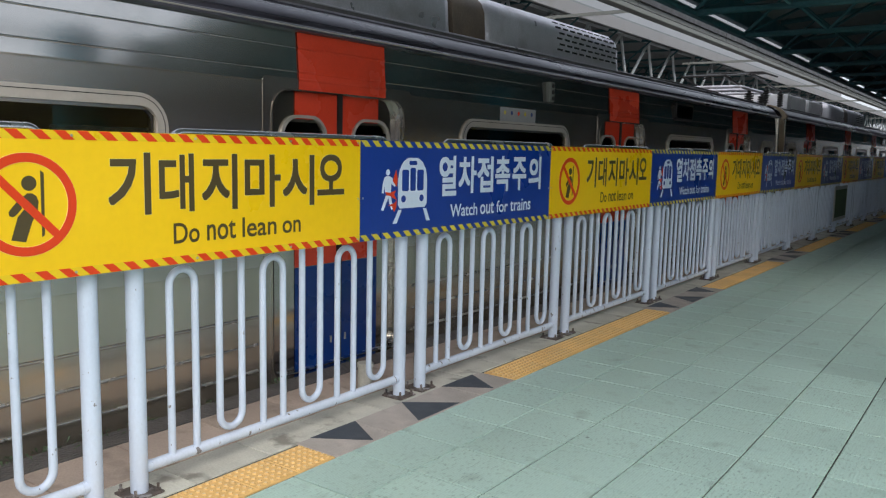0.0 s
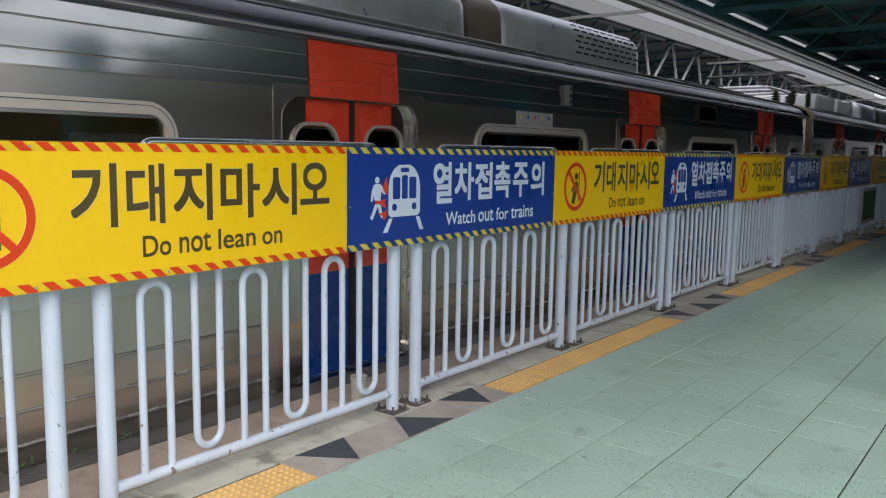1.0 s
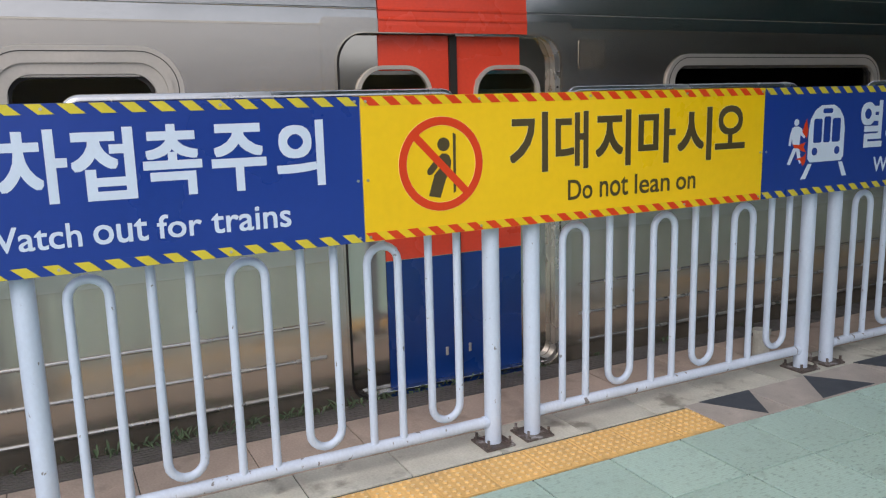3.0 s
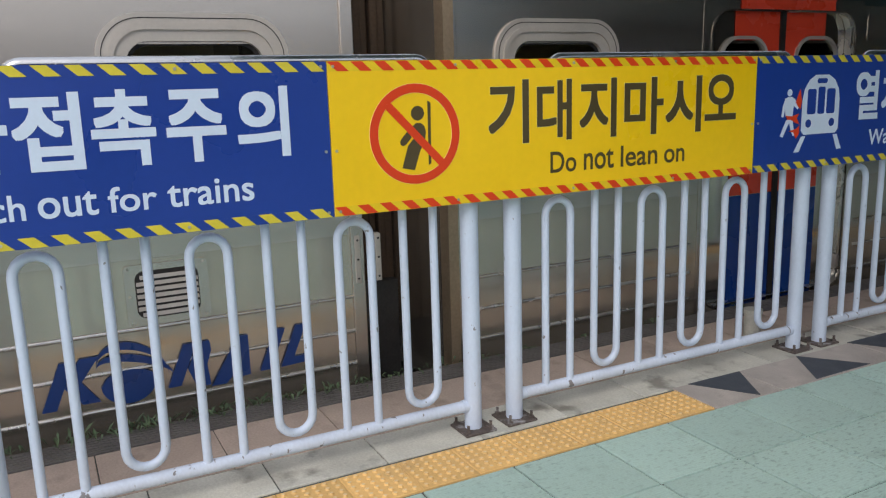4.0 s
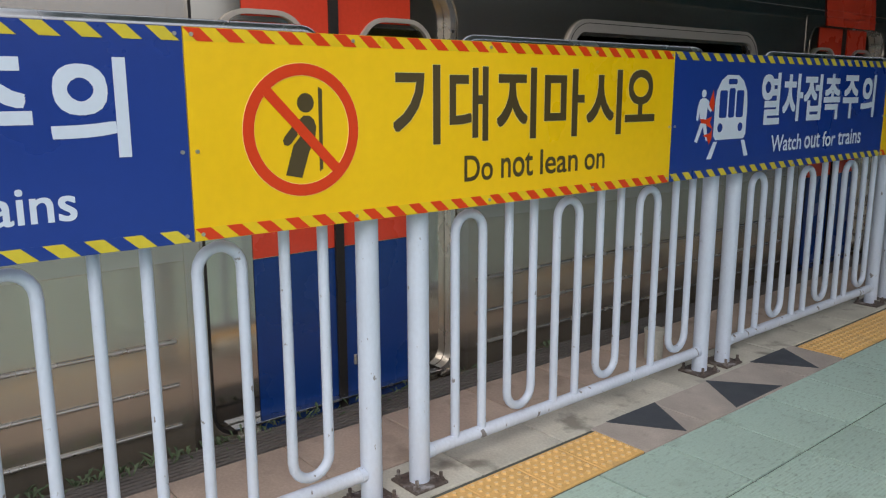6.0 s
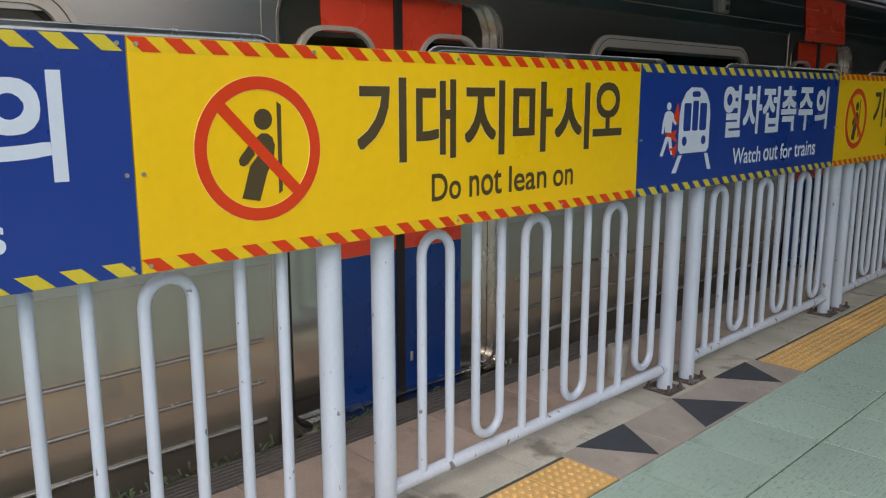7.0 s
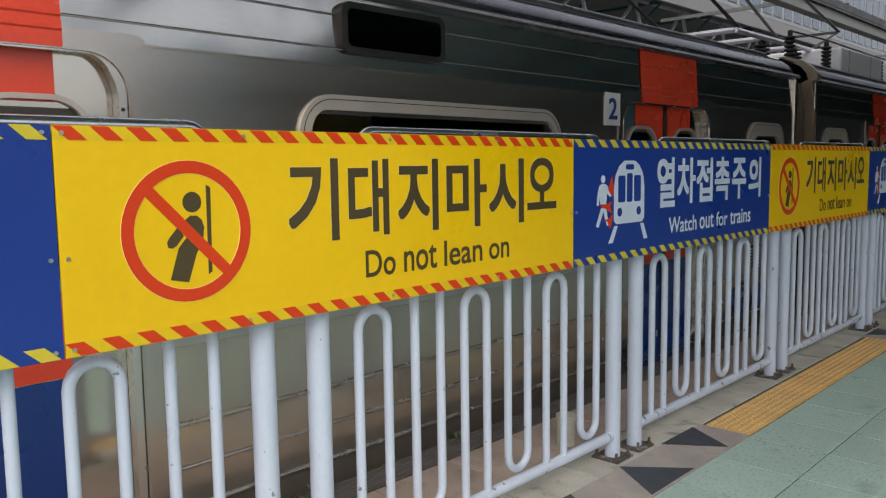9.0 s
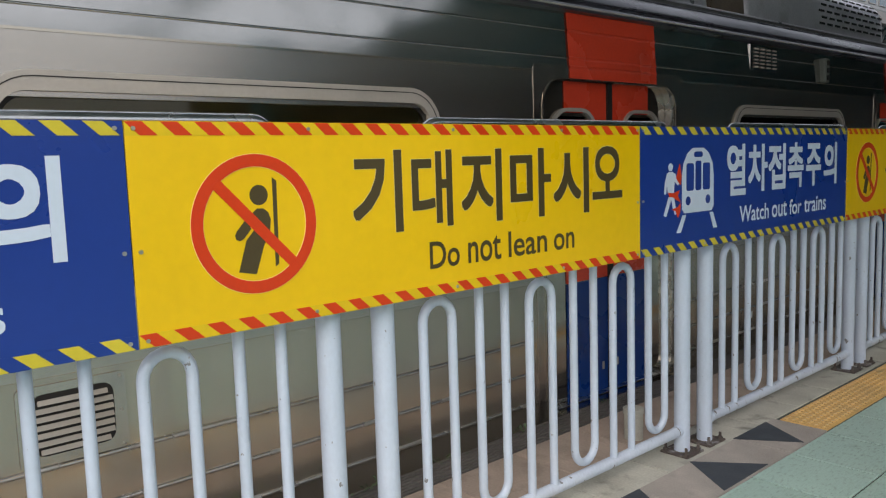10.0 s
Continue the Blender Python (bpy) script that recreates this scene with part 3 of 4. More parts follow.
def window_at(car, y, half, glass_half, z0, z1, steps, label):
    win = part("window_frame", ring_of(bmesh.new(), rounded(y - half, y + half, z0, z1, 0.19, 8), rounded(y - glass_half, y + glass_half, z0 + half - glass_half, z1 - half + glass_half, 0.10, 8), -0.04, 0.016), FRAME, car, label)
    part("frame_groove", ring_of(bmesh.new(), rounded(y - half + 0.020, y + half - 0.020, z0 + 0.020, z1 - 0.020, 0.17, 8), rounded(y - half + 0.024, y + half - 0.024, z0 + 0.024, z1 - 0.024, 0.166, 8), 0.0162, 0.0175), DARK, win)
    if steps:
        g = (half + glass_half) / 2
        part("frame_step", ring_of(bmesh.new(), rounded(y - g - 0.012, y + g + 0.012, z0 + half - g - 0.012, z1 - half + g + 0.012, 0.15, 8), rounded(y - g + 0.012, y + g - 0.012, z0 + half - g + 0.012, z1 - half + g - 0.012, 0.13, 8), 0.017, 0.026), FRAME, win)
    inner = glass_half + 0.01
    part("pane", slab_of(bmesh.new(), rounded(y - inner, y + inner, z0 + half - inner, z1 - half + inner, 0.10, 8), -0.03, -0.024), GLASS, win, "dark tinted glass").visible_shadow = False
    part("gasket", ring_of(bmesh.new(), rounded(y - glass_half - 0.002, y + glass_half + 0.002, z0 + half - glass_half - 0.002, z1 - half + glass_half + 0.002, 0.102, 8), rounded(y - glass_half + 0.018, y + glass_half - 0.018, z0 + half - glass_half + 0.018, z1 - half + glass_half - 0.018, 0.085, 8), -0.022, -0.012), RUBBER_AND_SHADE, win)


def door_at(car, d):
    """A pair of sliding leaves, painted red above and blue below, in their frame."""
    for s in (-1, 1):
        a, b = sorted((d + s * 0.012, d + s * (HALF + 0.02)))
        w0, w1 = d + s * 0.345 - 0.235, d + s * 0.345 + 0.235
        leaf = part("door_leaf", wall(bmesh.new(), -0.055, a, b, -0.092, 1.91, [(w0 + 0.05, w1 - 0.05, 1.06, 1.68)], 0.03), LEAF_STEEL, car, "stainless door leaf, painted near the middle")
        p0, p1 = sorted((d + s * 0.014, d + s * 0.43))
        hole = [(max(p0, w0 + 0.03), min(p1, w1 - 0.03), 1.04, 1.70)]
        hole = [(h[0], h[1] + (1e-4 if s > 0 else 0), h[2], h[3]) for h in hole]
        paint = wall(bmesh.new(), -0.051, p0, p1, 0.692, 1.91, hole, 0.0)
        near = hole[0][0] if s > 0 else hole[0][1]
        paint.faces.new([paint.verts.new((-0.0505, near + s * y, z)) for y, z in ((0, 1.70), (0, 1.645), (0.055, 1.70))])
        part("red_paint", paint, DOOR_RED, leaf, "red-orange paint")
        part("blue_paint", wall(bmesh.new(), -0.051, p0, p1, -0.090, 0.688, [], 0.002), DOOR_BLUE, leaf, "deep blue paint")
        part("window_frame", ring_of(bmesh.new(), rounded(w0 + 0.018, w1 - 0.018, 1.018, 1.727, 0.152, 8), rounded(w0 + 0.04, w1 - 0.04, 1.04, 1.707, 0.13, 8), -0.06, -0.036), FRAME, leaf)
        part("pane", slab_of(bmesh.new(), rounded(w0 + 0.035, w1 - 0.035, 1.035, 1.712, 0.13, 8), -0.064, -0.058), GLASS, leaf, "dark tinted glass").visible_shadow = False
        part("pull", boxed(-0.052, -0.043, d + s * 0.075 - 0.008, d + s * 0.075 + 0.008, 0.105, 0.155, 0.003), FRAME, leaf, "small steel pull")
    part("door_seal", boxed(-0.062, -0.036, d - 0.022, d + 0.022, -0.09, 1.905), RUBBER_AND_SHADE, car, "black rubber door seal")
    r, rb = 0.15, 0.11
    for w, mat, x0, x1, nm in ((0.075, INOX, -0.05, 0.0025, "door_surround"), (0.008, INOX_LOW, -0.045, 0.0045, "door_frame")):
        o, i = HALF + w, HALF - 0.004
        foot = [k / 6 for k in range(7)]
        ro = 0.035 if w > 0.05 else r + 0.01
        outer = [(d + i - rb + (rb + o - i) * k, -0.06) for k in foot] + [(d + o, LINTEL + w - ro)] + [(d + o - ro + ro * math.cos(t), LINTEL + w - ro + ro * math.sin(t)) for t in (math.pi / 2 * k / 7 for k in range(1, 8))]
        inner = [(d + i - rb + rb * math.sin(math.pi / 2 * k), -0.05 + rb - rb * math.cos(math.pi / 2 * k)) for k in foot] + [(d + i, LINTEL - r)] + [(d + i - r + r * math.cos(t), LINTEL - r + r * math.sin(t)) for t in (math.pi / 2 * k / 7 for k in range(1, 8))]
        outer += [(2 * d - y, z) for y, z in outer[::-1]]
        inner += [(2 * d - y, z) for y, z in inner[::-1]]
        bm = bmesh.new()
        rows = [[bm.verts.new((x, y, z)) for y, z in line] for line, x in ((outer, x0), (outer, x1), (inner, x1), (inner, x0))]
        for p, q in zip(rows, rows[1:]):
            for k in range(len(p) - 1):
                bm.faces.new((p[k], p[k + 1], q[k + 1], q[k]))
        bmesh.ops.recalc_face_normals(bm, faces=bm.faces)
        ob = part(nm, bm, mat, car)
        if nm == "door_frame":
            for z in (1.60, 1.68):
                part("frame_screw", tube(bmesh.new(), [(-0.007, d + HALF - 0.024, z), (-0.001, d + HALF - 0.024, z)], 0.007, 8, up=(0, 0, 1)), DARK, ob)
    # Matching jambs: right coloured bright, left black, as lit and shaded faces.
    for s, mat in ((1, HIGHLIGHT_TRIM), (-1, RUBBER_AND_SHADE)):
        i = HALF - 0.004
        path = [(i - rb, -0.05 + rb, rb, radians(15 * k - 90)) for k in range(7)] + [(i - r, LINTEL - r, r, radians(90 * k / 7)) for k in range(8)] + [(0.0, LINTEL - r, r, radians(90))]
        bm, rows = bmesh.new(), []
        cut = 0.036 if s > 0 else 0.016
        thin = lambda c, t: c * (1.0 if t < 0.6 else max(0.2, 1.0 - (t - 0.6) * 1.1))
        for x, c in ((-0.052, 0.0), (-0.004, 0.0), (-0.004, cut), (-0.052, cut)):
            rows.append([bm.verts.new((x, d + s * (y + (q - thin(c, t)) * math.cos(t)), z + (q - thin(c, t)) * math.sin(t))) for y, z, q, t in path])
        for p, q in zip(rows, rows[1:]):
            for k in range(len(p) - 1):
                bm.faces.new((p[k], p[k + 1], q[k + 1], q[k]))
        bmesh.ops.recalc_face_normals(bm, faces=bm.faces)
        part("jamb", bm, mat, car, "rounded metal door jamb, coloured bright for its lit side" if s > 0 else "door jamb coloured black for its shaded side", smooth=True)
    line = [(0.007, 1.890), (0.007, 1.925)]
    for z in (1.955, 2.005, 2.16):
        line += [(tilt(z) + 0.007, z - 0.010), (tilt(z) + 0.012, z - 0.003), (tilt(z) + 0.012, z + 0.003), (tilt(z) + 0.007, z + 0.010)]
    bm = strip(bmesh.new(), line + [(tilt(2.262) + 0.007, 2.262)], d - 0.445, d + 0.445)
    part("lintel_paint", bm, DOOR_RED, car, "red-orange painted band over the door")
    sill = boxed(-0.048, 0.003, d - HALF + rb - 0.01, d + HALF - rb + 0.01, -0.036, -0.024, 0.003)
    part("door_sill", sill, STEEL, car, "bright steel door sill")


def vent_at(car, y):
    """A louvred vent: a screwed plate, a black sheet painting the hole's shade, and sloping slats."""
    vent = part("vent", slab_of(bmesh.new(), rounded(y - 0.185, y + 0.185, 0.43, 0.715, 0.02, 3), 0.001, 0.008), INOX, car, "louvred vent in the lower side")
    part("vent_hole_shade", slab_of(bmesh.new(), rounded(y - 0.14, y + 0.14, 0.465, 0.685, 0.04, 4), 0.0085, 0.010), RUBBER_AND_SHADE, vent)
    for k in range(7):
        z = 0.474 + 0.0290 * k
        bm = bmesh.new()
        w = 0.135 if 0 < k < 6 else 0.118
        ends = [[bm.verts.new((x, y + s * w, h)) for x, h in ((0.010, z), (0.020, z), (0.012, z + 0.017))] for s in (-1, 1)]
        for i in range(3):
            j = (i + 1) % 3
            bm.faces.new((ends[0][i], ends[0][j], ends[1][j], ends[1][i]))
        bm.faces.new(ends[0][::-1])
        bm.faces.new(ends[1])
        bmesh.ops.recalc_face_normals(bm, faces=bm.faces)
        part("slat", bm, FRAME, vent)
    for sy in (-0.165, 0.165):
        for z in (0.445, 0.572, 0.70):
            part("vent_screw", tube(bmesh.new(), [(0.008, y + sy, z), (0.011, y + sy, z)], 0.006, 8, up=(0, 0, 1)), SCREW, vent)


def build_car():
    car = empty("train_car", "stainless steel commuter train car with red and blue doors", "train", "cars of the train")
    holes = [(d - HALF, d + HALF, -0.088, LINTEL) for d in DOORS]
    holes += [(b - 0.93, b + 0.93, 1.02, 1.70) for b in BAYS] + [(e - 0.295, e + 0.295, 1.08, 1.68) for e in ENDS]
    part("lower_side", wall(bmesh.new(), 0.0, REAR, FRONT, -0.25, 0.735, holes, 0.06), INOX_LOW, car, "stained stainless lower side")
    part("middle_side", wall(bmesh.new(), 0.0, REAR, FRONT, 0.735, 1.925, holes, 0.06), INOX, car)
    seams = bmesh.new()
    cuts = [REAR] + [v for d in DOORS[::-1] for v in (d - 0.74, d + 0.74)] + [FRONT]
    for a, b in zip(cuts[::2], cuts[1::2]):
        box(seams, -0.002, 0.004, a + 0.02, b - 0.02, 0.731, 0.739)
        box(seams, -0.002, 0.005, a, b, 1.918, 1.928)
    part("seam", seams, INOX_LOW, car)
    part("upper_side", strip(bmesh.new(), [(0.0, 1.925), (tilt(2.27), 2.27)], REAR, FRONT), INOX_HIGH, car, "dark reflective stainless upper side")
    for a, b in zip(cuts[::2], cuts[1::2]):
        for z in (0.062, 0.235, 0.418):
            lo, hi = a + 0.07, b - 0.07
            # Beads are brighter than their sheet, to paint in the sky's highlight.
            bm = tube(bmesh.new(), [(0.0, lo, z), (0.002, lo + 0.02, z), (0.002, hi - 0.02, z), (0.0, hi, z)], 0.0105, 8, up=(0, 0, 1))
            part("pressed_bead", bm, HIGHLIGHT_TRIM, car, smooth=True)
    lint = [REAR] + [v for d in DOORS[::-1] for v in (d - 0.445, d + 0.445)] + [FRONT]
    for z in (2.005, 2.16):
        bm = bmesh.new()
        for a, b in zip(lint[::2], lint[1::2]):
            tube(bm, [(tilt(z) - 0.002, a, z), (tilt(z) - 0.002, b, z)], 0.0065, 8, up=(0, 0, 1))
        part("pressed_bead", bm, INOX_HIGH, car, smooth=True)
    shoulder = [(tilt(2.26), 2.262), (0.022, 2.268), (0.026, 2.285), (0.012, 2.305), (-0.035, 2.312), (-0.055, 2.350), (-0.095, 2.405), (-0.16, 2.455), (-0.24, 2.492), (-0.31, 2.512)]
    roof = [(-0.31, 2.512), (-0.315, 2.545), (-0.36, 2.552), (-0.37, 2.535), (-0.8, 2.615), (-1.55, 2.655)]
    part("roof_shoulder", strip(bmesh.new(), shoulder, REAR - 0.02, FRONT + 0.02), SHOULDER, car, "purple-grey rounded roof shoulder and gutter", smooth=True)
    # Pale tube along the gutter lip draws its highlight streak as colour.
    part("gutter_edge_highlight", tube(bmesh.new(), [(0.0245, REAR, 2.288), (0.0245, FRONT, 2.288)], 0.0055, 6, up=(0, 0, 1)), FRAME, car, "pale gutter edge with its highlight painted in", smooth=True)
    for x, z in ((-0.052, 2.352), (-0.165, 2.459)):
        part("shoulder_bead", tube(bmesh.new(), [(x, REAR, z), (x, FRONT, z)], 0.007, 6, up=(0, 0, 1)), SHOULDER, car, smooth=True)
    part("roof_lip", tube(bmesh.new(), [(-0.318, REAR, 2.548), (-0.318, FRONT, 2.548)], 0.008, 6, up=(0, 0, 1)), UNIT, car, smooth=True)
    part("roof", strip(bmesh.new(), roof + [(-3.1 - x, z) for x, z in roof[::-1][1:]], REAR - 0.02, FRONT + 0.02), ROOF, car, "dirty dark grey roof")
    part("far_shoulder", strip(bmesh.new(), [(-3.1 - x, z) for x, z in shoulder[::-1]], REAR - 0.02, FRONT + 0.02), SHOULDER, car, smooth=True)
    far = wall(bmesh.new(), -3.1, REAR, FRONT, -0.25, 2.27, [(b - 0.87, b + 0.87, 1.0, 1.645) for b in BAYS] + [(d - 0.5, d + 0.5, 1.05, 1.66) for d in DOORS], 0.0)
    part("far_side", far, INOX_LOW, car)
    part("far_panes", wall(bmesh.new(), -3.09, REAR, FRONT, 1.0, 1.66, [], 0.0), GLASS, car, "dark tinted glass")
    lining = wall(bmesh.new(), -3.04, REAR, FRONT, 0, 2.2, [(b - 0.87, b + 0.87, 1.0, 1.645) for b in BAYS] + [(d - 0.5, d + 0.5, 1.05, 1.66) for d in DOORS], 0.0)
    part("lining", lining, INTERIOR, car, "cream interior lining")
    part("car_floor", boxed(-3.08, -0.07, REAR + 0.01, FRONT - 0.01, -0.08, -0.06), INTERIOR, car)
    part("car_ceiling", boxed(-3.05, -0.09, REAR + 0.01, FRONT - 0.01, 2.18, 2.20), INTERIOR, car)
    for b in BAYS:
        bm = boxed(-3.0, -2.55, b - 1.6, b + 1.6, 0.36, 0.45, 0.02)
        box(bm, -3.02, -2.93, b - 1.6, b + 1.6, 0.5, 0.95, 0.02)
        part("seat_bench", bm, SEAT, car, "long green seat bench inside")
    for y, s in ((FRONT, 1), (REAR, -1)):
        lo, hi = (y - 0.03, y) if s > 0 else (y, y + 0.03)
        for a, b, c, d in ((-3.1, -2.2, -0.25, 2.27), (-0.9, 0.0, -0.25, 2.27), (-2.2, -0.9, 2.0, 2.5)):
            part("end_wall", boxed(a, b, lo, hi, c, d), INOX_LOW, car)
        part("corner_strip", boxed(-0.04, 0.012, min(y, y - s * 0.07), max(y, y - s * 0.07), -0.25, 2.27, 0.006), INOX, car)
    post = [(0.014, -0.25), (0.014, 1.95), (-0.03, 2.27), (0.035, 2.30), (0.02, 2.36), (-0.03, 2.43), (-0.12, 2.50), (-0.30, 2.56)]
    bm = bmesh.new()
    a = [bm.verts.new((x, REAR - 0.01, z)) for x, z in post]
    b = [bm.verts.new((x, REAR + 0.05 + 0.06 * max(0, min(1, (z - 2.2) * 8)), z)) for x, z in post]
    c = [bm.verts.new((x - 0.10, REAR - 0.01, z)) for x, z in post]
    for k in range(len(post) - 1):
        bm.faces.new((a[k], b[k], b[k + 1], a[k + 1]))
        bm.faces.new((c[k], a[k], a[k + 1], c[k + 1]))
    part("end_post", bm, TAN, car, "tan end post by the gangway")
    for k in range(9):
        y = FRONT + 0.005 + k * 0.055
        part("bellows_fold", boxed(-2.35 - 0.03 * (k % 2), -0.75 + 0.03 * (k % 2), y, y + 0.05, 0.0, 2.3 + 0.02 * (k % 2), 0.012), BELLOWS, car, "dark brown gangway bellows fold")
    part("gangway_panel", boxed(-0.09, -0.03, FRONT + 0.002, FRONT + 0.20, -0.2, 0.47, 0.006), DARK, car, "dark panel beside the gangway")
    for y in (FRONT - 0.052, FRONT + 0.062):
        hinge = part("bracket", boxed(-0.03 if y > FRONT else 0.0, 0.016, y, y + 0.030, 0.485, 0.735, 0.004), FRAME, car, "pale screwed bracket strip")
        for z in (0.51, 0.61, 0.71):
            part("bracket_screw", tube(bmesh.new(), [(0.016, y + 0.015, z), (0.019, y + 0.015, z)], 0.006, 8, up=(0, 0, 1)), DARK, hinge)
    for d in DOORS:
        door_at(car, d)
    for b in BAYS:
        window_at(car, b, 1.015, 0.945, 0.945, 1.790, False, "pale window frame with rounded corners")
    for e in ENDS:
        window_at(car, e, 0.42, 0.30, 0.965, 1.812, True, "small end window with stepped frame")
    # hatches, lamps, plates
    vent_at(car, -1.22)
    part("access_hatch", slab_of(bmesh.new(), rounded(DOORS[3] + 0.80, DOORS[3] + 0.99, 1.70, 1.87, 0.02, 3), 0.0, 0.004), INOX_LOW, car)
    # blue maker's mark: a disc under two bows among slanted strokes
    lean_of = lambda y, z: (y + 0.42 * (z - 0.11), z)
    strokes = (((-1.795, 0.105), (-1.735, 0.105), (-1.735, 0.318), (-1.795, 0.318)), ((-1.735, 0.20), (-1.63, 0.112), (-1.555, 0.112), (-1.67, 0.215), (-1.635, 0.325), (-1.715, 0.325)),
               ((-1.265, 0.115), (-1.205, 0.115), (-1.205, 0.315), (-1.265, 0.315)), ((-1.20, 0.19), (-1.125, 0.095), (-1.06, 0.095), (-1.115, 0.20), (-1.12, 0.27), (-1.145, 0.315), (-1.20, 0.315)),
               ((-1.055, 0.085), (-0.985, 0.085), (-0.955, 0.13), (-0.915, 0.13), (-0.935, 0.105), (-0.875, 0.11), (-0.96, 0.312), (-1.01, 0.312)),
               ((-0.83, 0.115), (-0.775, 0.115), (-0.775, 0.315), (-0.83, 0.315)), ((-0.725, 0.115), (-0.60, 0.122), (-0.605, 0.16), (-0.672, 0.158), (-0.672, 0.32), (-0.725, 0.32)))
    for q in strokes:
        part("mark_stroke", slab_of(bmesh.new(), [lean_of(*p) for p in q], 0.0105, 0.0125), LOGO, car, "blue slanted stroke of the mark")
    turn = [math.pi * k / 20 for k in range(21)]
    part("mark_disc", slab_of(bmesh.new(), [(-1.43 + 0.118 * math.cos(t), 0.175 - 0.097 * math.sin(t)) for t in turn[::-1]] + [(-1.425 + 0.115 * math.cos(t), 0.177 + 0.062 * math.sin(t)) for t in turn[1:-1]], 0.0105, 0.0125), LOGO, car, "blue disc of the mark")
    for h, w, mid in ((0.365, 0.155, -1.405), (0.305, 0.165, -1.395)):
        up = [(mid - w * math.cos(t), 0.215 + (h - 0.215) * math.sin(t) ** 0.9 + 0.045 * math.cos(t)) for t in turn]
        part("mark_bow", slab_of(bmesh.new(), up[::-1] + [(y, z - 0.036 * math.sin(t)) for (y, z), t in list(zip(up, turn))[1:-1]], 0.0105, 0.0125), LOGO, car, "blue bow of the mark")
    sq = part("destination_box", slab_of(bmesh.new(), rounded(-6.10, -5.40, 1.99, 2.225, 0.05, 5), tilt(2.2) - 0.02, 0.022), DARK, car, "dark glazed destination box")
    part("pane", slab_of(bmesh.new(), rounded(-6.065, -5.435, 2.02, 2.195, 0.03, 5), 0.0225, 0.0245), BLUEGLASS, sq)
    lamp = part("side_lamp", boxed(-0.03, 0.035, -9.77, -9.67, 2.01, 2.215, 0.015), GREYBEAM, car, "grey lamp housing with three dark lenses")
    for z in (2.05, 2.112, 2.175):
        part("lens", tube(bmesh.new(), [(0.035, -9.72, z), (0.042, -9.72, z)], 0.022, 12, up=(0, 0, 1)), DARK, lamp)
    # air conditioning unit
    prof = [(-0.44, 2.58), (-0.46, 2.86), (-0.50, 2.95), (-0.58, 3.02), (-0.72, 3.065), (-1.0, 3.095), (-1.55, 3.11)]
    prof += [(-3.1 - x, z) for x, z in prof[::-1][1:]]

    def unit(a, b, grow, mat, name, label):
        pr = [(-1.55 + (x + 1.55) * grow, 2.58 + (z - 2.58) * grow) for x, z in prof]
        bm = bmesh.new()
        rows = []
        for y, s in ((a, 0.93), (a + 0.03, 0.975), (a + 0.09, 1.0), (b - 0.16, 1.0), (b - 0.08, 0.985), (b - 0.025, 0.95), (b, 0.90)):
            s = s if mat is UNIT else 1.0
            rows.append([bm.verts.new((-1.55 + (x + 1.55) * s, y, 2.58 + (z - 2.58) * s)) for x, z in pr])
        for p, q in zip(rows, rows[1:]):
            for k in range(len(p) - 1):
                bm.faces.new((p[k], q[k], q[k + 1], p[k + 1]))
        bm.faces.new(rows[0])
        bm.faces.new(rows[-1][::-1])
        bmesh.ops.recalc_face_normals(bm, faces=bm.faces)
        return part(name, bm, mat, car, label, smooth=True)

    ac = unit(-10.25, -6.97, 1.0, UNIT, "air_conditioner", "grey rounded roof air conditioner")
    unit(-12.9, -10.78, 1.0, UNIT, "air_conditioner", "grey rounded roof air conditioner")
    unit(-10.79, -10.24, 0.985, SOOT, "unit_collar", "brown dirty collar between roof units")
    # Slots are black bars on the casing, painting the shade inside each opening.
    slots = bmesh.new()
    for r in range(5):
        for c in range(9):
            y = -8.75 + 0.185 * c + (0.06 if r % 2 else 0)
            t = 2.66 + 0.062 * r
            xx = -0.44 - 0.02 * (t - 2.58) / 0.28 if t < 2.86 else -0.46 - 0.04 * (t - 2.86) / 0.09
            box(slots, xx - 0.004, xx + 0.004, y, y + 0.12, t, t + 0.020)
    for r in range(4):
        for c in range(9):
            y = -8.75 + 0.185 * c + (0.06 if r % 2 else 0)
            k = (0.15 + 0.22 * r)
            x, z = -0.50 - 0.22 * k, 2.955 + 0.115 * k - 0.02 * k * k
            box(slots, x - 0.014, x + 0.014, y, y + 0.12, z - 0.006, z + 0.008)
    tagged(part("air_slot_shade", slots, RUBBER_AND_SHADE, ac, "rows of air slots, their inner shade drawn as black bars"), kind="stuff")
    for y in (-4.0, -15.5):
        part("roof_board", boxed(-0.75, -0.55, y - 1.6, y + 1.6, 2.60, 2.64, 0.006), ROOF, car)
    # running gear
    part("underframe", boxed(-2.9, -0.2, REAR + 0.1, FRONT - 0.1, -0.62, -0.10), DARK, car, "dark underframe")
    for y in (-2.9, -5.0, -15.5, -17.6):
        for x in (-0.82, -2.26):
            part("wheel", tube(bmesh.new(), [(x - 0.065, y, -0.571), (x + 0.065, y, -0.571)], 0.43, 24, up=(0, 0, 1)), TRACK, car, "steel wheel")
    return car


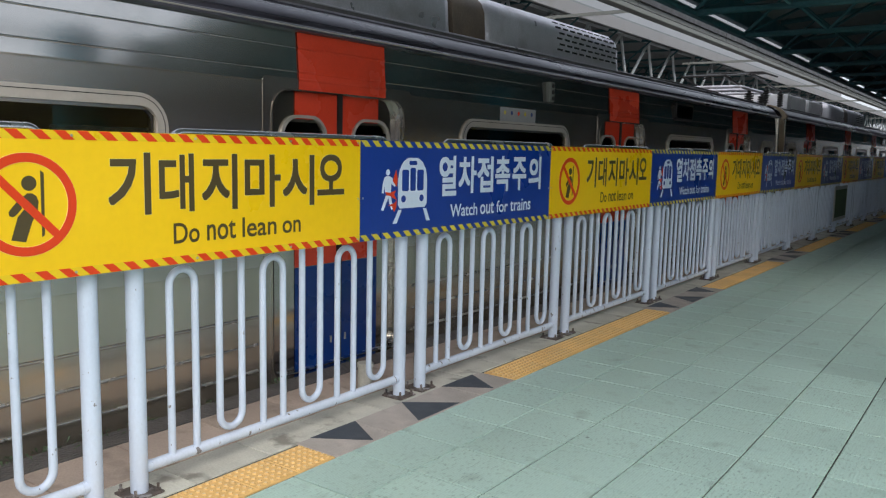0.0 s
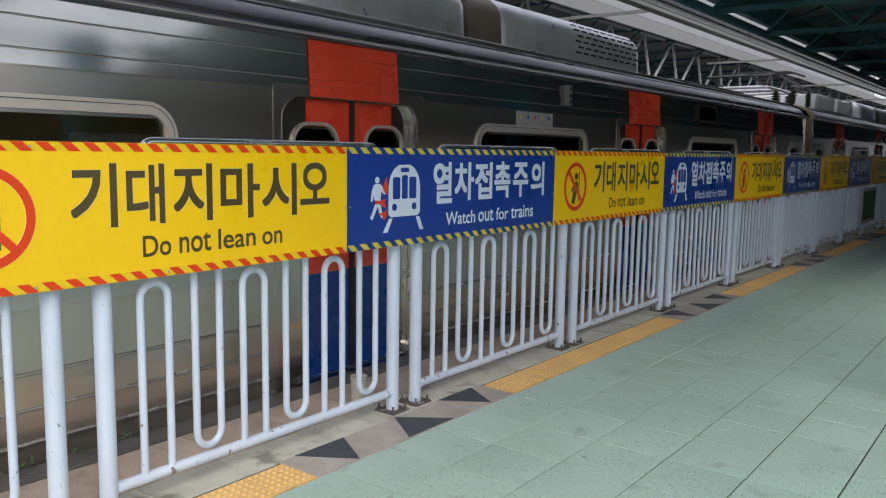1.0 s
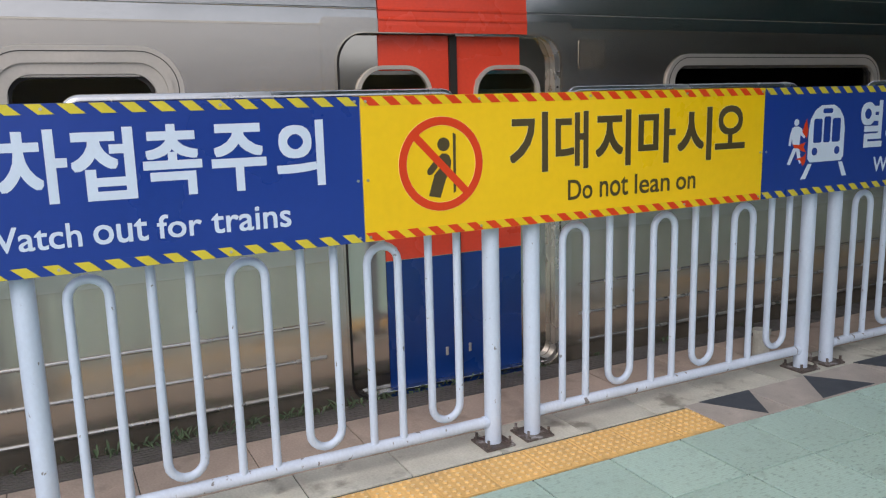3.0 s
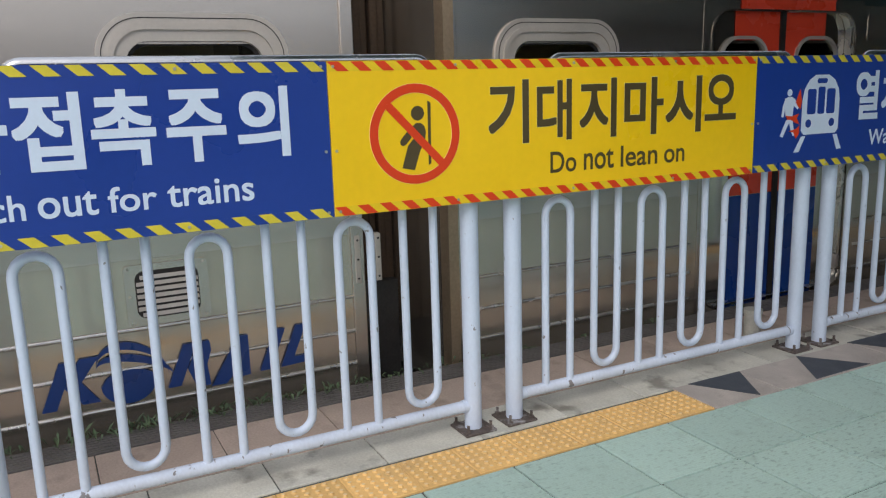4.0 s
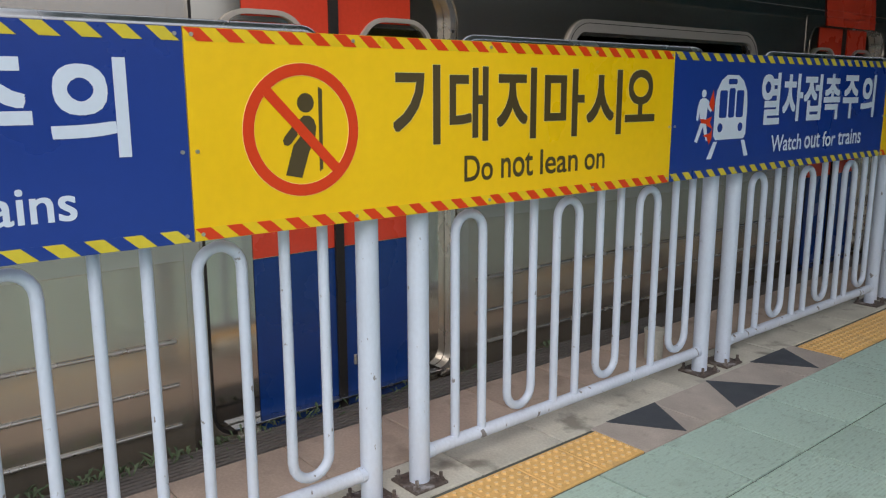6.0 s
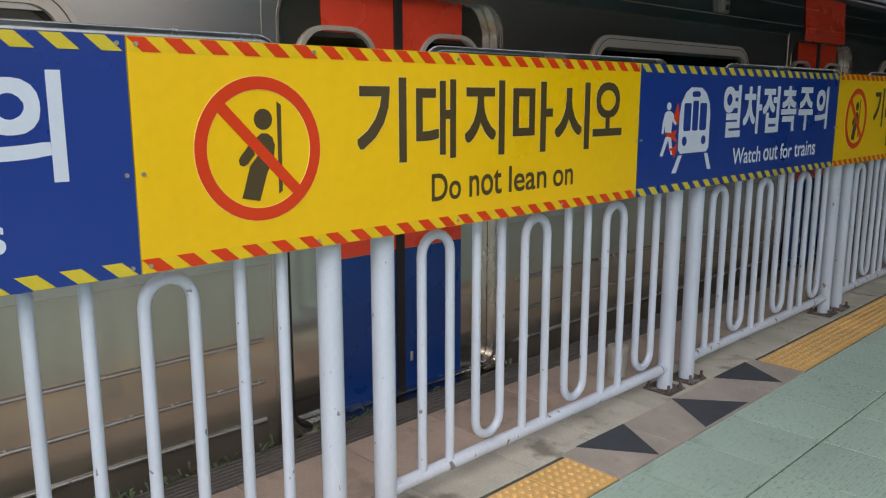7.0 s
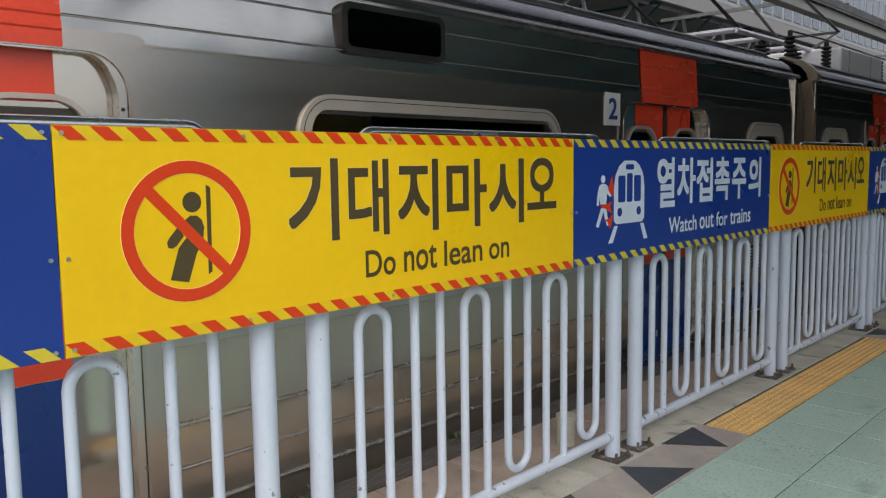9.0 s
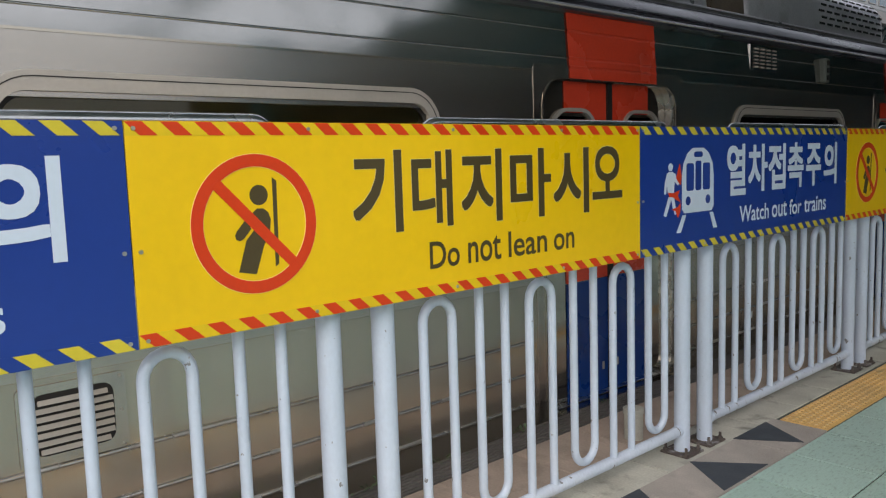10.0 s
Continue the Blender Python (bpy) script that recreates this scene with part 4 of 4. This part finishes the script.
def build_roof_gear(car, up):
    """White equipment boxes, insulators and the folded pantograph at the rear end of the roof."""
    y = REAR + 0.25
    for a, b in ((2.6, 4.5), (4.9, 6.6)):
        ob = part("equipment_box", boxed(-2.6, -0.62, y + a, y + b, 2.61, 2.98, 0.03), BOXWHITE, car, "white roof equipment box")
        for k in (0.3, 1.3):
            part("box_rib", boxed(-0.622, -0.612, y + a + k, y + a + k + 0.03, 2.63, 2.96), UNIT, ob)
    for p in (1.0, 2.3, 4.7, 6.9, 7.8):
        pts = [(0.03, 2.58), (0.03, 2.67)] + [q for k in range(6) for q in ((0.065, 2.68 + 0.05 * k), (0.065, 2.70 + 0.05 * k), (0.03, 2.71 + 0.05 * k))] + [(0.03, 3.02)]
        part("insulator", lathe(-0.72, y + p, pts), DARK, car, "dark ribbed insulator")
    for px, py in ((-1.1, 1.1), (-2.0, 1.1), (-1.1, 2.2), (-2.0, 2.2)):
        pts = [(0.04, 2.6), (0.04, 2.67)] + [q for k in range(5) for q in ((0.10, 2.68 + 0.05 * k), (0.10, 2.70 + 0.05 * k), (0.04, 2.71 + 0.05 * k))] + [(0.04, 2.96)]
        part("insulator", lathe(px, y + py, pts), DARK, car, "dark ribbed insulator")
    base = bmesh.new()
    for px in (-1.05, -2.05):
        tube(base, [(px, y + 0.2, 2.98), (px, y + 3.1, 2.98)], 0.035, 8, up=(0, 0, 1))
    for py in (0.2, 1.1, 2.2, 3.1):
        tube(base, [(-1.05, y + py, 2.98), (-2.05, y + py, 2.98)], 0.035, 8, up=(0, 0, 1))
    pan = part("pantograph_base", base, UNIT, car, "grey pantograph base frame")
    k1, k2 = 3.0 + 0.38 * up, 3.05 + 0.90 * up
    for px, qx in ((-1.1, -1.25), (-2.0, -1.85)):
        for a, b, q in ((0.5, -0.7, 1.5), (2.8, 4.0, 1.8)):
            part("pantograph_arm", tube(bmesh.new(), [(px, y + a, 3.0), (px, y + b, k1), (qx, y + q, k2)], 0.024, 8), DARK, pan, "dark pantograph arm")
    for b in (-0.7, 4.0):
        part("cross_tube", tube(bmesh.new(), [(-1.1, y + b, k1), (-2.0, y + b, k1)], 0.02, 8, up=(0, 0, 1)), DARK, pan)
    for py in (1.5, 1.85):
        head = tube(bmesh.new(), [(-0.7, y + py, k2 - 0.06), (-0.95, y + py, k2 + 0.03), (-2.15, y + py, k2 + 0.03), (-2.4, y + py, k2 - 0.06)], 0.02, 8, up=(0, 1, 0))
        part("contact_strip", head, DARK, pan)
    cable = bmesh.new()
    tube(cable, [(-0.72, y + 1.0, 3.02), (-0.72, y + 2.3, 3.04), (-0.72, y + 4.7, 3.02), (-0.72, y + 7.8, 3.03)], 0.012, 6, up=(0, 0, 1))
    part("roof_cable", cable, DARK, car)


def add_plate(car):
    plate = part("car_plate", slab_of(bmesh.new(), [(-3.80, 1.715), (-3.615, 1.715), (-3.615, 1.935), (-3.80, 1.935)], 0.0, 0.010), PLATE, car, "white plate with a blue figure")
    lettering("2", -3.765, -3.655, 1.755, 1.900, 0.011, 0.02, "figure", LOGO, plate, "blue figure")


def add_notice(car):
    st = part("notice", slab_of(bmesh.new(), [(-10.66, 1.785), (-10.0, 1.785), (-10.0, 1.925), (-10.66, 1.925)], 0.001, 0.003), NOTICE, car, "pale notice strip with small marks")
    for k in range(5):
        y = -10.62 + 0.125 * k
        part("notice_mark", slab_of(bmesh.new(), circle_of(y + 0.04, 1.87, 0.02, 12), 0.0032, 0.004), (LEMON, LOGO, RED)[k % 3], st)


def add_hatch(car):
    hatch = part("access_hatch", slab_of(bmesh.new(), rounded(-11.14, -10.95, -0.02, 0.215, 0.02, 3), 0.001, 0.005), INOX, car, "small hatch in the lower side")
    part("hatch_label", slab_of(bmesh.new(), [(-11.045, 0.15), (-10.967, 0.15), (-10.967, 0.203), (-11.045, 0.203)], 0.0055, 0.0065), PLATE, hatch, "white label")


def add_grille(car):
    """A small grille of short louvres high on the side."""
    plate = part("side_grille", boxed(-0.05, -0.008, -11.02, -10.58, 2.05, 2.25, 0.004), INOX_HIGH, car, "small louvred grille")
    for c in range(4):
        for k in range(6):
            part("louvre", boxed(-0.0075, -0.001, -10.96 + 0.1 * c, -10.90 + 0.1 * c, 2.075 + 0.027 * k, 2.085 + 0.027 * k), FRAME, plate)


CAR = 20.5
cars = [build_car()]
cars += [copy_thing(cars[0], pose(-1.0, 0, 0)) for _ in range(3)]
add_plate(cars[3])
add_notice(cars[1])
vent_at(cars[3], -16.0)
vent_at(cars[2], -16.04)
add_hatch(cars[3])
add_grille(cars[3])
build_roof_gear(cars[0], 0.35)
build_roof_gear(cars[2], 1.0)
# places of the gap between the second and third car, second by second
GAP = [(0, -4.65), (0.5, -4.62), (1, -4.49), (1.5, -4.15), (2, -3.61), (2.5, -2.87), (3.2, -1.40), (4, 0.745), (4.5, 2.43), (5, 4.38), (5.5, 6.53), (6.2, 9.95), (7, 14.48), (7.5, 17.65), (8, 20.98), (8.5, 24.49), (9, 28.30), (9.5, 32.36), (10, 36.63)]


def motions():
    for k, car in enumerate(cars):
        walk(car, [(t, pose(-1.0, y + CAR * (2 - k), 0)) for t, y in GAP])

# ---- the platform's steel canopy ----
def build_canopy():
    can = empty("canopy", "dark teal steel truss canopy over the platform", "canopy")
    z0, z1, x0, x1 = 3.42, 4.25, -0.85, 9.2
    for k in range(-1, 36):
        y = 2.6 + 2.4 * k
        bm = bmesh.new()
        # Near trusses stop at the ridge to keep them out of the train's reflections.
        near = y < 8
        tube(bm, [(x0, y, z0), (4.2 if near else x1, y, z0)], 0.045, 6, up=(0, 1, 0))
        tube(bm, [(x0, y, z1 - 0.3), (4.2, y, z1 + 0.15)] + ([] if near else [(x1, y, z1 - 0.3)]), 0.045, 6, up=(0, 1, 0))
        for j in range(4 if near else 8):
            a, b = x0 + j * 1.256, x0 + (j + 1) * 1.256
            za = z1 - 0.3 + 0.45 * (1 - abs(a - 4.2) / 5.05)
            zm = z1 - 0.3 + 0.45 * (1 - abs((a + b) / 2 - 4.2) / 5.05)
            tube(bm, [(a, y, z0), ((a + b) / 2, y, zm), (b, y, z0)], 0.028, 6, up=(0, 1, 0))
            tube(bm, [(a, y, z0), ((a + b) / 2, y + 1.2, zm), (b, y + 2.4, z0)], 0.024, 6, up=(1, 0, 0))
        part("truss", bm, TEAL, can)
    for x in (x0, 1.6, 4.2, 6.7, x1):
        part("edge_beam", tube(bmesh.new(), [(x, 0.15 if x < 4.5 else 7.55, z0), (x, 92, z0)], 0.06, 8, up=(0, 0, 1)), TEAL, can)
    part("edge_gutter", boxed(-1.0, -0.88, 0.32, 92, 3.60, 3.955, 0.02), TEAL, can, "dark teal gutter along the canopy edge")
    bm = bmesh.new()
    # Unseen extents: near edge placed for shade, east slope widened to block sky.
    for s, (a, b) in enumerate(((-1.1, 4.2), (4.2, 13.25))):
        za, zb = (z1 - 0.28, z1 + 0.2) if s == 0 else (z1 + 0.2, z1 - 0.28)
        ya = 0.3 if s == 0 else 7.5
        vs = [bm.verts.new(v) for v in ((a, ya, za), (b, ya, zb), (b, 92, zb), (a, 92, za))]
        bm.faces.new(vs)
        vs = [bm.verts.new(v) for v in ((a, ya, za + 0.05), (b, ya, zb + 0.05), (b, 92, zb + 0.05), (a, 92, za + 0.05))]
        bm.faces.new(vs[::-1])
    part("roof_sheet", bm, ROOFSHEET, can, "dark roof sheeting")
    for k in range(8):
        y = 4.15 + 9.6 * k
        part("column", cylinder(bmesh.new(), 4.2, y, -0.004, z0 + 0.1, 0.28, 24), TEAL_BLUE, can, "blue round steel column", smooth=True)
    return can


build_canopy()
# Added wall, never in view: darkens what the train side mirrors further along.
tagged(part("light_block_east", boxed(13.0, 13.25, 7.3, 110, -1.149, 3.95), CONCRETE), "unseen grey wall added to darken reflections and light from the east", "wall", kind="structure")

# Added low wall, also out of view, to grey the train's level reflections.
tagged(part("light_block_east_low", boxed(13.0, 13.25, -30, 7.295, -1.149, 2.5), CONCRETE), "unseen low grey wall added to grey the reflections in the train side", "wall", kind="structure")


# ---- beyond the train: far canopy, trough, building ----
def build_far_canopy():
    can = empty("far_canopy", "white-edged canopy on pale trusses beyond the tracks", "canopy")
    part("fascia", boxed(-8.1, -8.0, -20, 110, 5.48, 5.84, 0.01), FASCIA, can, "white canopy fascia")
    part("roof_sheet", boxed(-17, -8.1, -20, 110, 5.85, 5.93), ROOFSHEET, can, "dark roof sheeting")
    part("back_wall", boxed(-17.2, -17.0, -20, 110, -1.149, 5.84), ROOFSHEET, can, "dark back wall")
    for x in (-9.0, -12.0):
        bm = bmesh.new()
        tube(bm, [(x, -20, 5.72), (x, 110, 5.72)], 0.05, 6, up=(1, 0, 0))
        tube(bm, [(x, -20, 4.0), (x, 110, 4.0)], 0.05, 6, up=(1, 0, 0))
        for k in range(50):
            y = -20 + 2.6 * k
            tube(bm, [(x, y, 4.0), (x, y + 1.9, 5.72), (x, y + 2.6, 4.0)], 0.055, 6)
        part("truss", bm, PALE_TRUSS if x > -10 else TEAL, can, "pale steel lattice truss")
    for k in range(44):
        y = -20 + 3.0 * k
        bm = bmesh.new()
        tube(bm, [(-8.1, y, 5.7), (-17, y, 5.7)], 0.05, 6, up=(0, 1, 0))
        tube(bm, [(-8.6, y, 5.7), (-10.5, y, 4.2), (-12.5, y, 5.7), (-14.5, y, 4.2), (-16.5, y, 5.7)], 0.035, 6, up=(0, 1, 0))
        part("cross_truss", bm, TEAL, can)
    for k in range(9):
        part("column", cylinder(bmesh.new(), -12, -18 + 15 * k, -1.149, 4.9, 0.2, 12), TEAL, can)
    return can


build_far_canopy()
tr = empty("cable_trough", "grey-green cable trough on brackets over the tracks", "trough")
part("trough", boxed(-4.75, -4.5, -20, 110, 4.74, 4.97, 0.02), GREYBEAM, tr)
part("trough_lip", boxed(-4.52, -4.42, -20, 110, 4.972, 5.20), DARK, tr)
for k in range(10):
    part("hanger", boxed(-4.65, -4.6, -18 + 3.0 + 12 * k, -17.94 + 3.0 + 12 * k, 4.99, 5.35), DARK, tr)
    part("bracket", boxed(-8.1, -4.6, -18 + 12 * k, -17.94 + 12 * k, 4.98, 5.06), GREYBEAM, tr)
far_platform = tagged(part("far_platform", boxed(-17, -8.3, -30, 110, -1.149, -0.02), CONCRETE), "concrete platform across the tracks", "platform", kind="structure")
wire = bmesh.new()
tube(wire, [(-2.55, -40, 3.98), (-2.55, 110, 3.98)], 0.008, 6, up=(0, 0, 1))
tube(wire, [(-2.55, -40, 4.5), (-2.55, 110, 4.5)], 0.008, 6, up=(0, 0, 1))
for k in range(30):
    tube(wire, [(-2.55, -38 + 5 * k, 3.98), (-2.55, -38 + 5 * k, 4.5)], 0.004, 4)
tagged(part("overhead_wire", wire, DARK), "thin dark overhead contact wire above the track", "wire")


def build_building(x, y0, y1, floors, name):
    b = empty(name, "white office building with rows of blue windows", "building")
    h, w = 3.6, 2.4
    top = -1.15 + floors * h + 0.8
    part("wall", boxed(x - 14, x, y0, y1, -1.149, top), FACADE, b)
    part("parapet", boxed(x - 14.2, x + 0.3, y0 - 0.2, y1 + 0.2, top + 0.01, top + 0.5), FASCIA, b)
    n = int((y1 - y0) / w)
    for f in range(2, floors):
        z = -1.15 + f * h + 1.0
        for k in range(n):
            a = y0 + 0.35 + k * w
            win = part("window", ring_of(bmesh.new(), [(a, z), (a + 1.7, z), (a + 1.7, z + 1.9), (a, z + 1.9)], [(a + 0.06, z + 0.06), (a + 1.64, z + 0.06), (a + 1.64, z + 1.84), (a + 0.06, z + 1.84)], x + 0.002, x + 0.08), FASCIA, b)
            part("pane", boxed(x + 0.004, x + 0.075, a + 0.06, a + 1.64, z + 0.06, z + 1.84), WINDOW, win)
    return b


WINDOW = shade("dark_blue_window", (0.06, 0.11, 0.16), 0.08, 0.0, vary=0.3, scale=0.8, spec=0.9)
build_building(-26, 45, 170, 8, "office_building")

# ---- platform surface: strips, slabs, tactile tiles, floor tiles ----
strip_bed = tagged(part("edge_strip", boxed(EDGE + 0.001, 0.302, -30, 110, -0.019, -0.008), GROUT), "paved strip between fence and platform edge", "pavement", kind="structure")
nose = bmesh.new()
for k in range(7):
    x = EDGE + 0.012 + k * 0.0265
    box(nose, x, x + 0.017, -12, 40, -0.006, 0.001)
box(nose, EDGE, -0.672, -12, 40, -0.0075, -0.005)
part("nosing", nose, NOSING, strip_bed, "dark ribbed edge nosing")
slab = sloped_piece(0.418, 0.481, 0.012)
slab_me = bpy.data.meshes.new("brown_slab")
slab.to_mesh(slab_me)
slab.free()
slab_me.materials.append(BROWN_SLAB)
pale = sloped_piece(0.258, 0.434, 0.012)
pale_me = bpy.data.meshes.new("pale_slab")
pale.to_mesh(pale_me)
pale.free()
pale_me.materials.append(SLAB)
for k in range(-8, 60):
    o = new("brown_slab", slab_me)
    o.parent, o.location = strip_bed, (-0.664, 0.10 + 0.486 * k, 0.0)
    o = new("pale_slab", pale_me)
    o.parent, o.location = strip_bed, (-0.238, 1.04 + 0.44 * (k - 2), 0.001 * (k % 2))

tac = sloped_piece(0.247, 0.243, 0.012)
for i in range(6):
    for j in range(6):
        cx, cy = 0.0247 + 0.0395 * i, 0.0225 + 0.0395 * j
        low = [tac.verts.new((cx + 0.0125 * math.cos(a), cy + 0.0125 * math.sin(a), 0.0)) for a in (math.pi / 3 * k for k in range(6))]
        top = [tac.verts.new((cx + 0.008 * math.cos(a), cy + 0.008 * math.sin(a), 0.006)) for a in (math.pi / 3 * k for k in range(6))]
        for k in range(6):
            tac.faces.new((low[k], low[(k + 1) % 6], top[(k + 1) % 6], top[k]))
        tac.faces.new(top).material_index = 1
tac_me = bpy.data.meshes.new("tactile_tile")
tac.to_mesh(tac_me)
tac.free()
tac_me.materials.append(TACTILE)
tac_me.materials.append(DOME)
PERIOD = 4.68
for seg in range(-1, 9):
    end = 1.652 + PERIOD * seg
    for k in range(12):
        o = new("tactile_tile", tac_me)
        o.parent, o.location = strip_bed, (0.046, end - 0.245 * (k + 1), 0.002)
    base = end + 0.006
    for k, (a, b) in enumerate(((0.0, 0.43), (0.435, 0.86), (0.865, 1.30), (1.305, 1.72))):
        bm = sloped_piece(0.283, b - a, 0.012, 0.0015)
        o = part("paver", bm, PAVER, strip_bed)
        o.location = (0.016, base + a, 0.0005)
    for tri in (((0.012, 0.10), (0.290, 0.285), (0.016, 0.445)), ((0.010, 0.87), (0.288, 0.675), (0.286, 1.085)), ((0.008, 1.285), (0.285, 1.47), (0.008, 1.64))):
        bm = bmesh.new()
        lo = [bm.verts.new((x + 0.004, base + y, -0.005)) for x, y in tri]
        hi = [bm.verts.new((x + 0.004, base + y, 0.0026)) for x, y in tri]
        bm.faces.new(hi)
        for k in range(3):
            bm.faces.new((lo[k], lo[(k + 1) % 3], hi[(k + 1) % 3], hi[k]))
        bmesh.ops.recalc_face_normals(bm, faces=bm.faces)
        part("dark_triangle", bm, INLAY, strip_bed, "dark triangular inlay")

floor = tagged(part("floor", boxed(0.303, 8.99, -30, 110, -0.019, -0.009), GROUT), "pale green tiled platform floor", "floor", kind="structure")
T = 0.397
tile = sloped_piece(T - 0.010, T - 0.010, 0.012, 0.0016)
tile_me = bpy.data.meshes.new("floor_tile")
tile.to_mesh(tile_me)
tile.free()
tile_me.materials.append(TILE)
rng = random.Random(5)
verts, faces = [], []
for i in range(21):
    for j in range(-30, 245):
        x, y = 0.306 + T * i, 1.366 + T * j
        if i < 12 and -6 <= j < 19:
            o = new("floor_tile", tile_me)
            o.parent, o.location = floor, (x, y, rng.uniform(-0.0012, 0.0008))
            continue
        z, n = rng.uniform(-0.0012, 0.0008), len(verts)
        w = T - 0.010
        verts += [(x, y, z - 0.01), (x + w, y, z - 0.01), (x + w, y + w, z - 0.01), (x, y + w, z - 0.01), (x, y, z), (x + w, y, z), (x + w, y + w, z), (x, y + w, z)]
        faces += [(n + 4, n + 5, n + 6, n + 7)] + [(n + a, n + b, n + b + 4, n + a + 4) for a, b in ((0, 1), (1, 2), (2, 3), (3, 0))]
me = bpy.data.meshes.new("floor_tiles")
me.from_pydata(verts, [], faces)
me.materials.append(TILE)
rest = new("floor_tiles", me)
rest.parent = floor
tagged(rest, "pale green ribbed floor tiles", kind="stuff")


# ---- small things ----
def build_weeds(y, size, seed):
    r = random.Random(seed)
    bm = bmesh.new()
    for _ in range(int(26 * size)):
        a, lean_by, h = r.uniform(0, 2 * math.pi), r.uniform(0.6, 1.8), r.uniform(0.008, 0.034) * size
        c = Vector((r.gauss(0, 0.025), r.gauss(0, 0.07 * size), 0))
        d = Vector((math.cos(a), math.sin(a), 0))
        tip = c + d * h * lean_by + Vector((0, 0, h))
        s = Vector((-d.y, d.x, 0)) * r.uniform(0.004, 0.010)
        mid = c.lerp(tip, 0.6) + Vector((0, 0, 0.008))
        v = [bm.verts.new(p) for p in (c, mid - s, tip, mid + s)]
        bm.faces.new(v)
    ob = part("weed", bm, LEAF)
    ob.matrix_basis = pose(EDGE + 0.02, y, 0.001)
    tagged(ob, "low green weed growing from the platform edge", "plant", "weeds along the platform edge", "stuff")


for k, (y, s) in enumerate(((-1.55, 1.3), (-1.2, 1.0), (-0.95, 1.6), (-0.7, 1.1), (-0.52, 1.8), (-0.3, 1.2), (-0.1, 0.9), (0.05, 1.5), (0.22, 1.0), (0.4, 1.1), (0.62, 0.8), (0.85, 1.1), (1.1, 0.7), (1.35, 0.9), (1.75, 0.7), (2.3, 0.8), (3.0, 0.6))):
    build_weeds(y, s, k)
cup = cylinder(bmesh.new(), 0, 0, 0.001, 0.135, 0.048, 18)
cylinder(cup, 0, 0, 0.135, 0.16, 0.053, 18)
ob = part("pipe_stub", cup, SLAB, smooth=False)
ob.matrix_basis = pose(-0.36, 2.62, 0)
tagged(ob, "pale capped pipe stub on the platform behind the fence", "pipe")
board = empty("notice_board", "green notice in a grey frame hung on the fence", "notice")
part("board", boxed(-0.02, 0.0, 16.3, 17.7, 0.25, 0.95, 0.006), BACKING, board)
part("sheet", boxed(0.001, 0.003, 16.38, 17.62, 0.32, 0.88), LEAF, board, "green printed sheet")

motions()
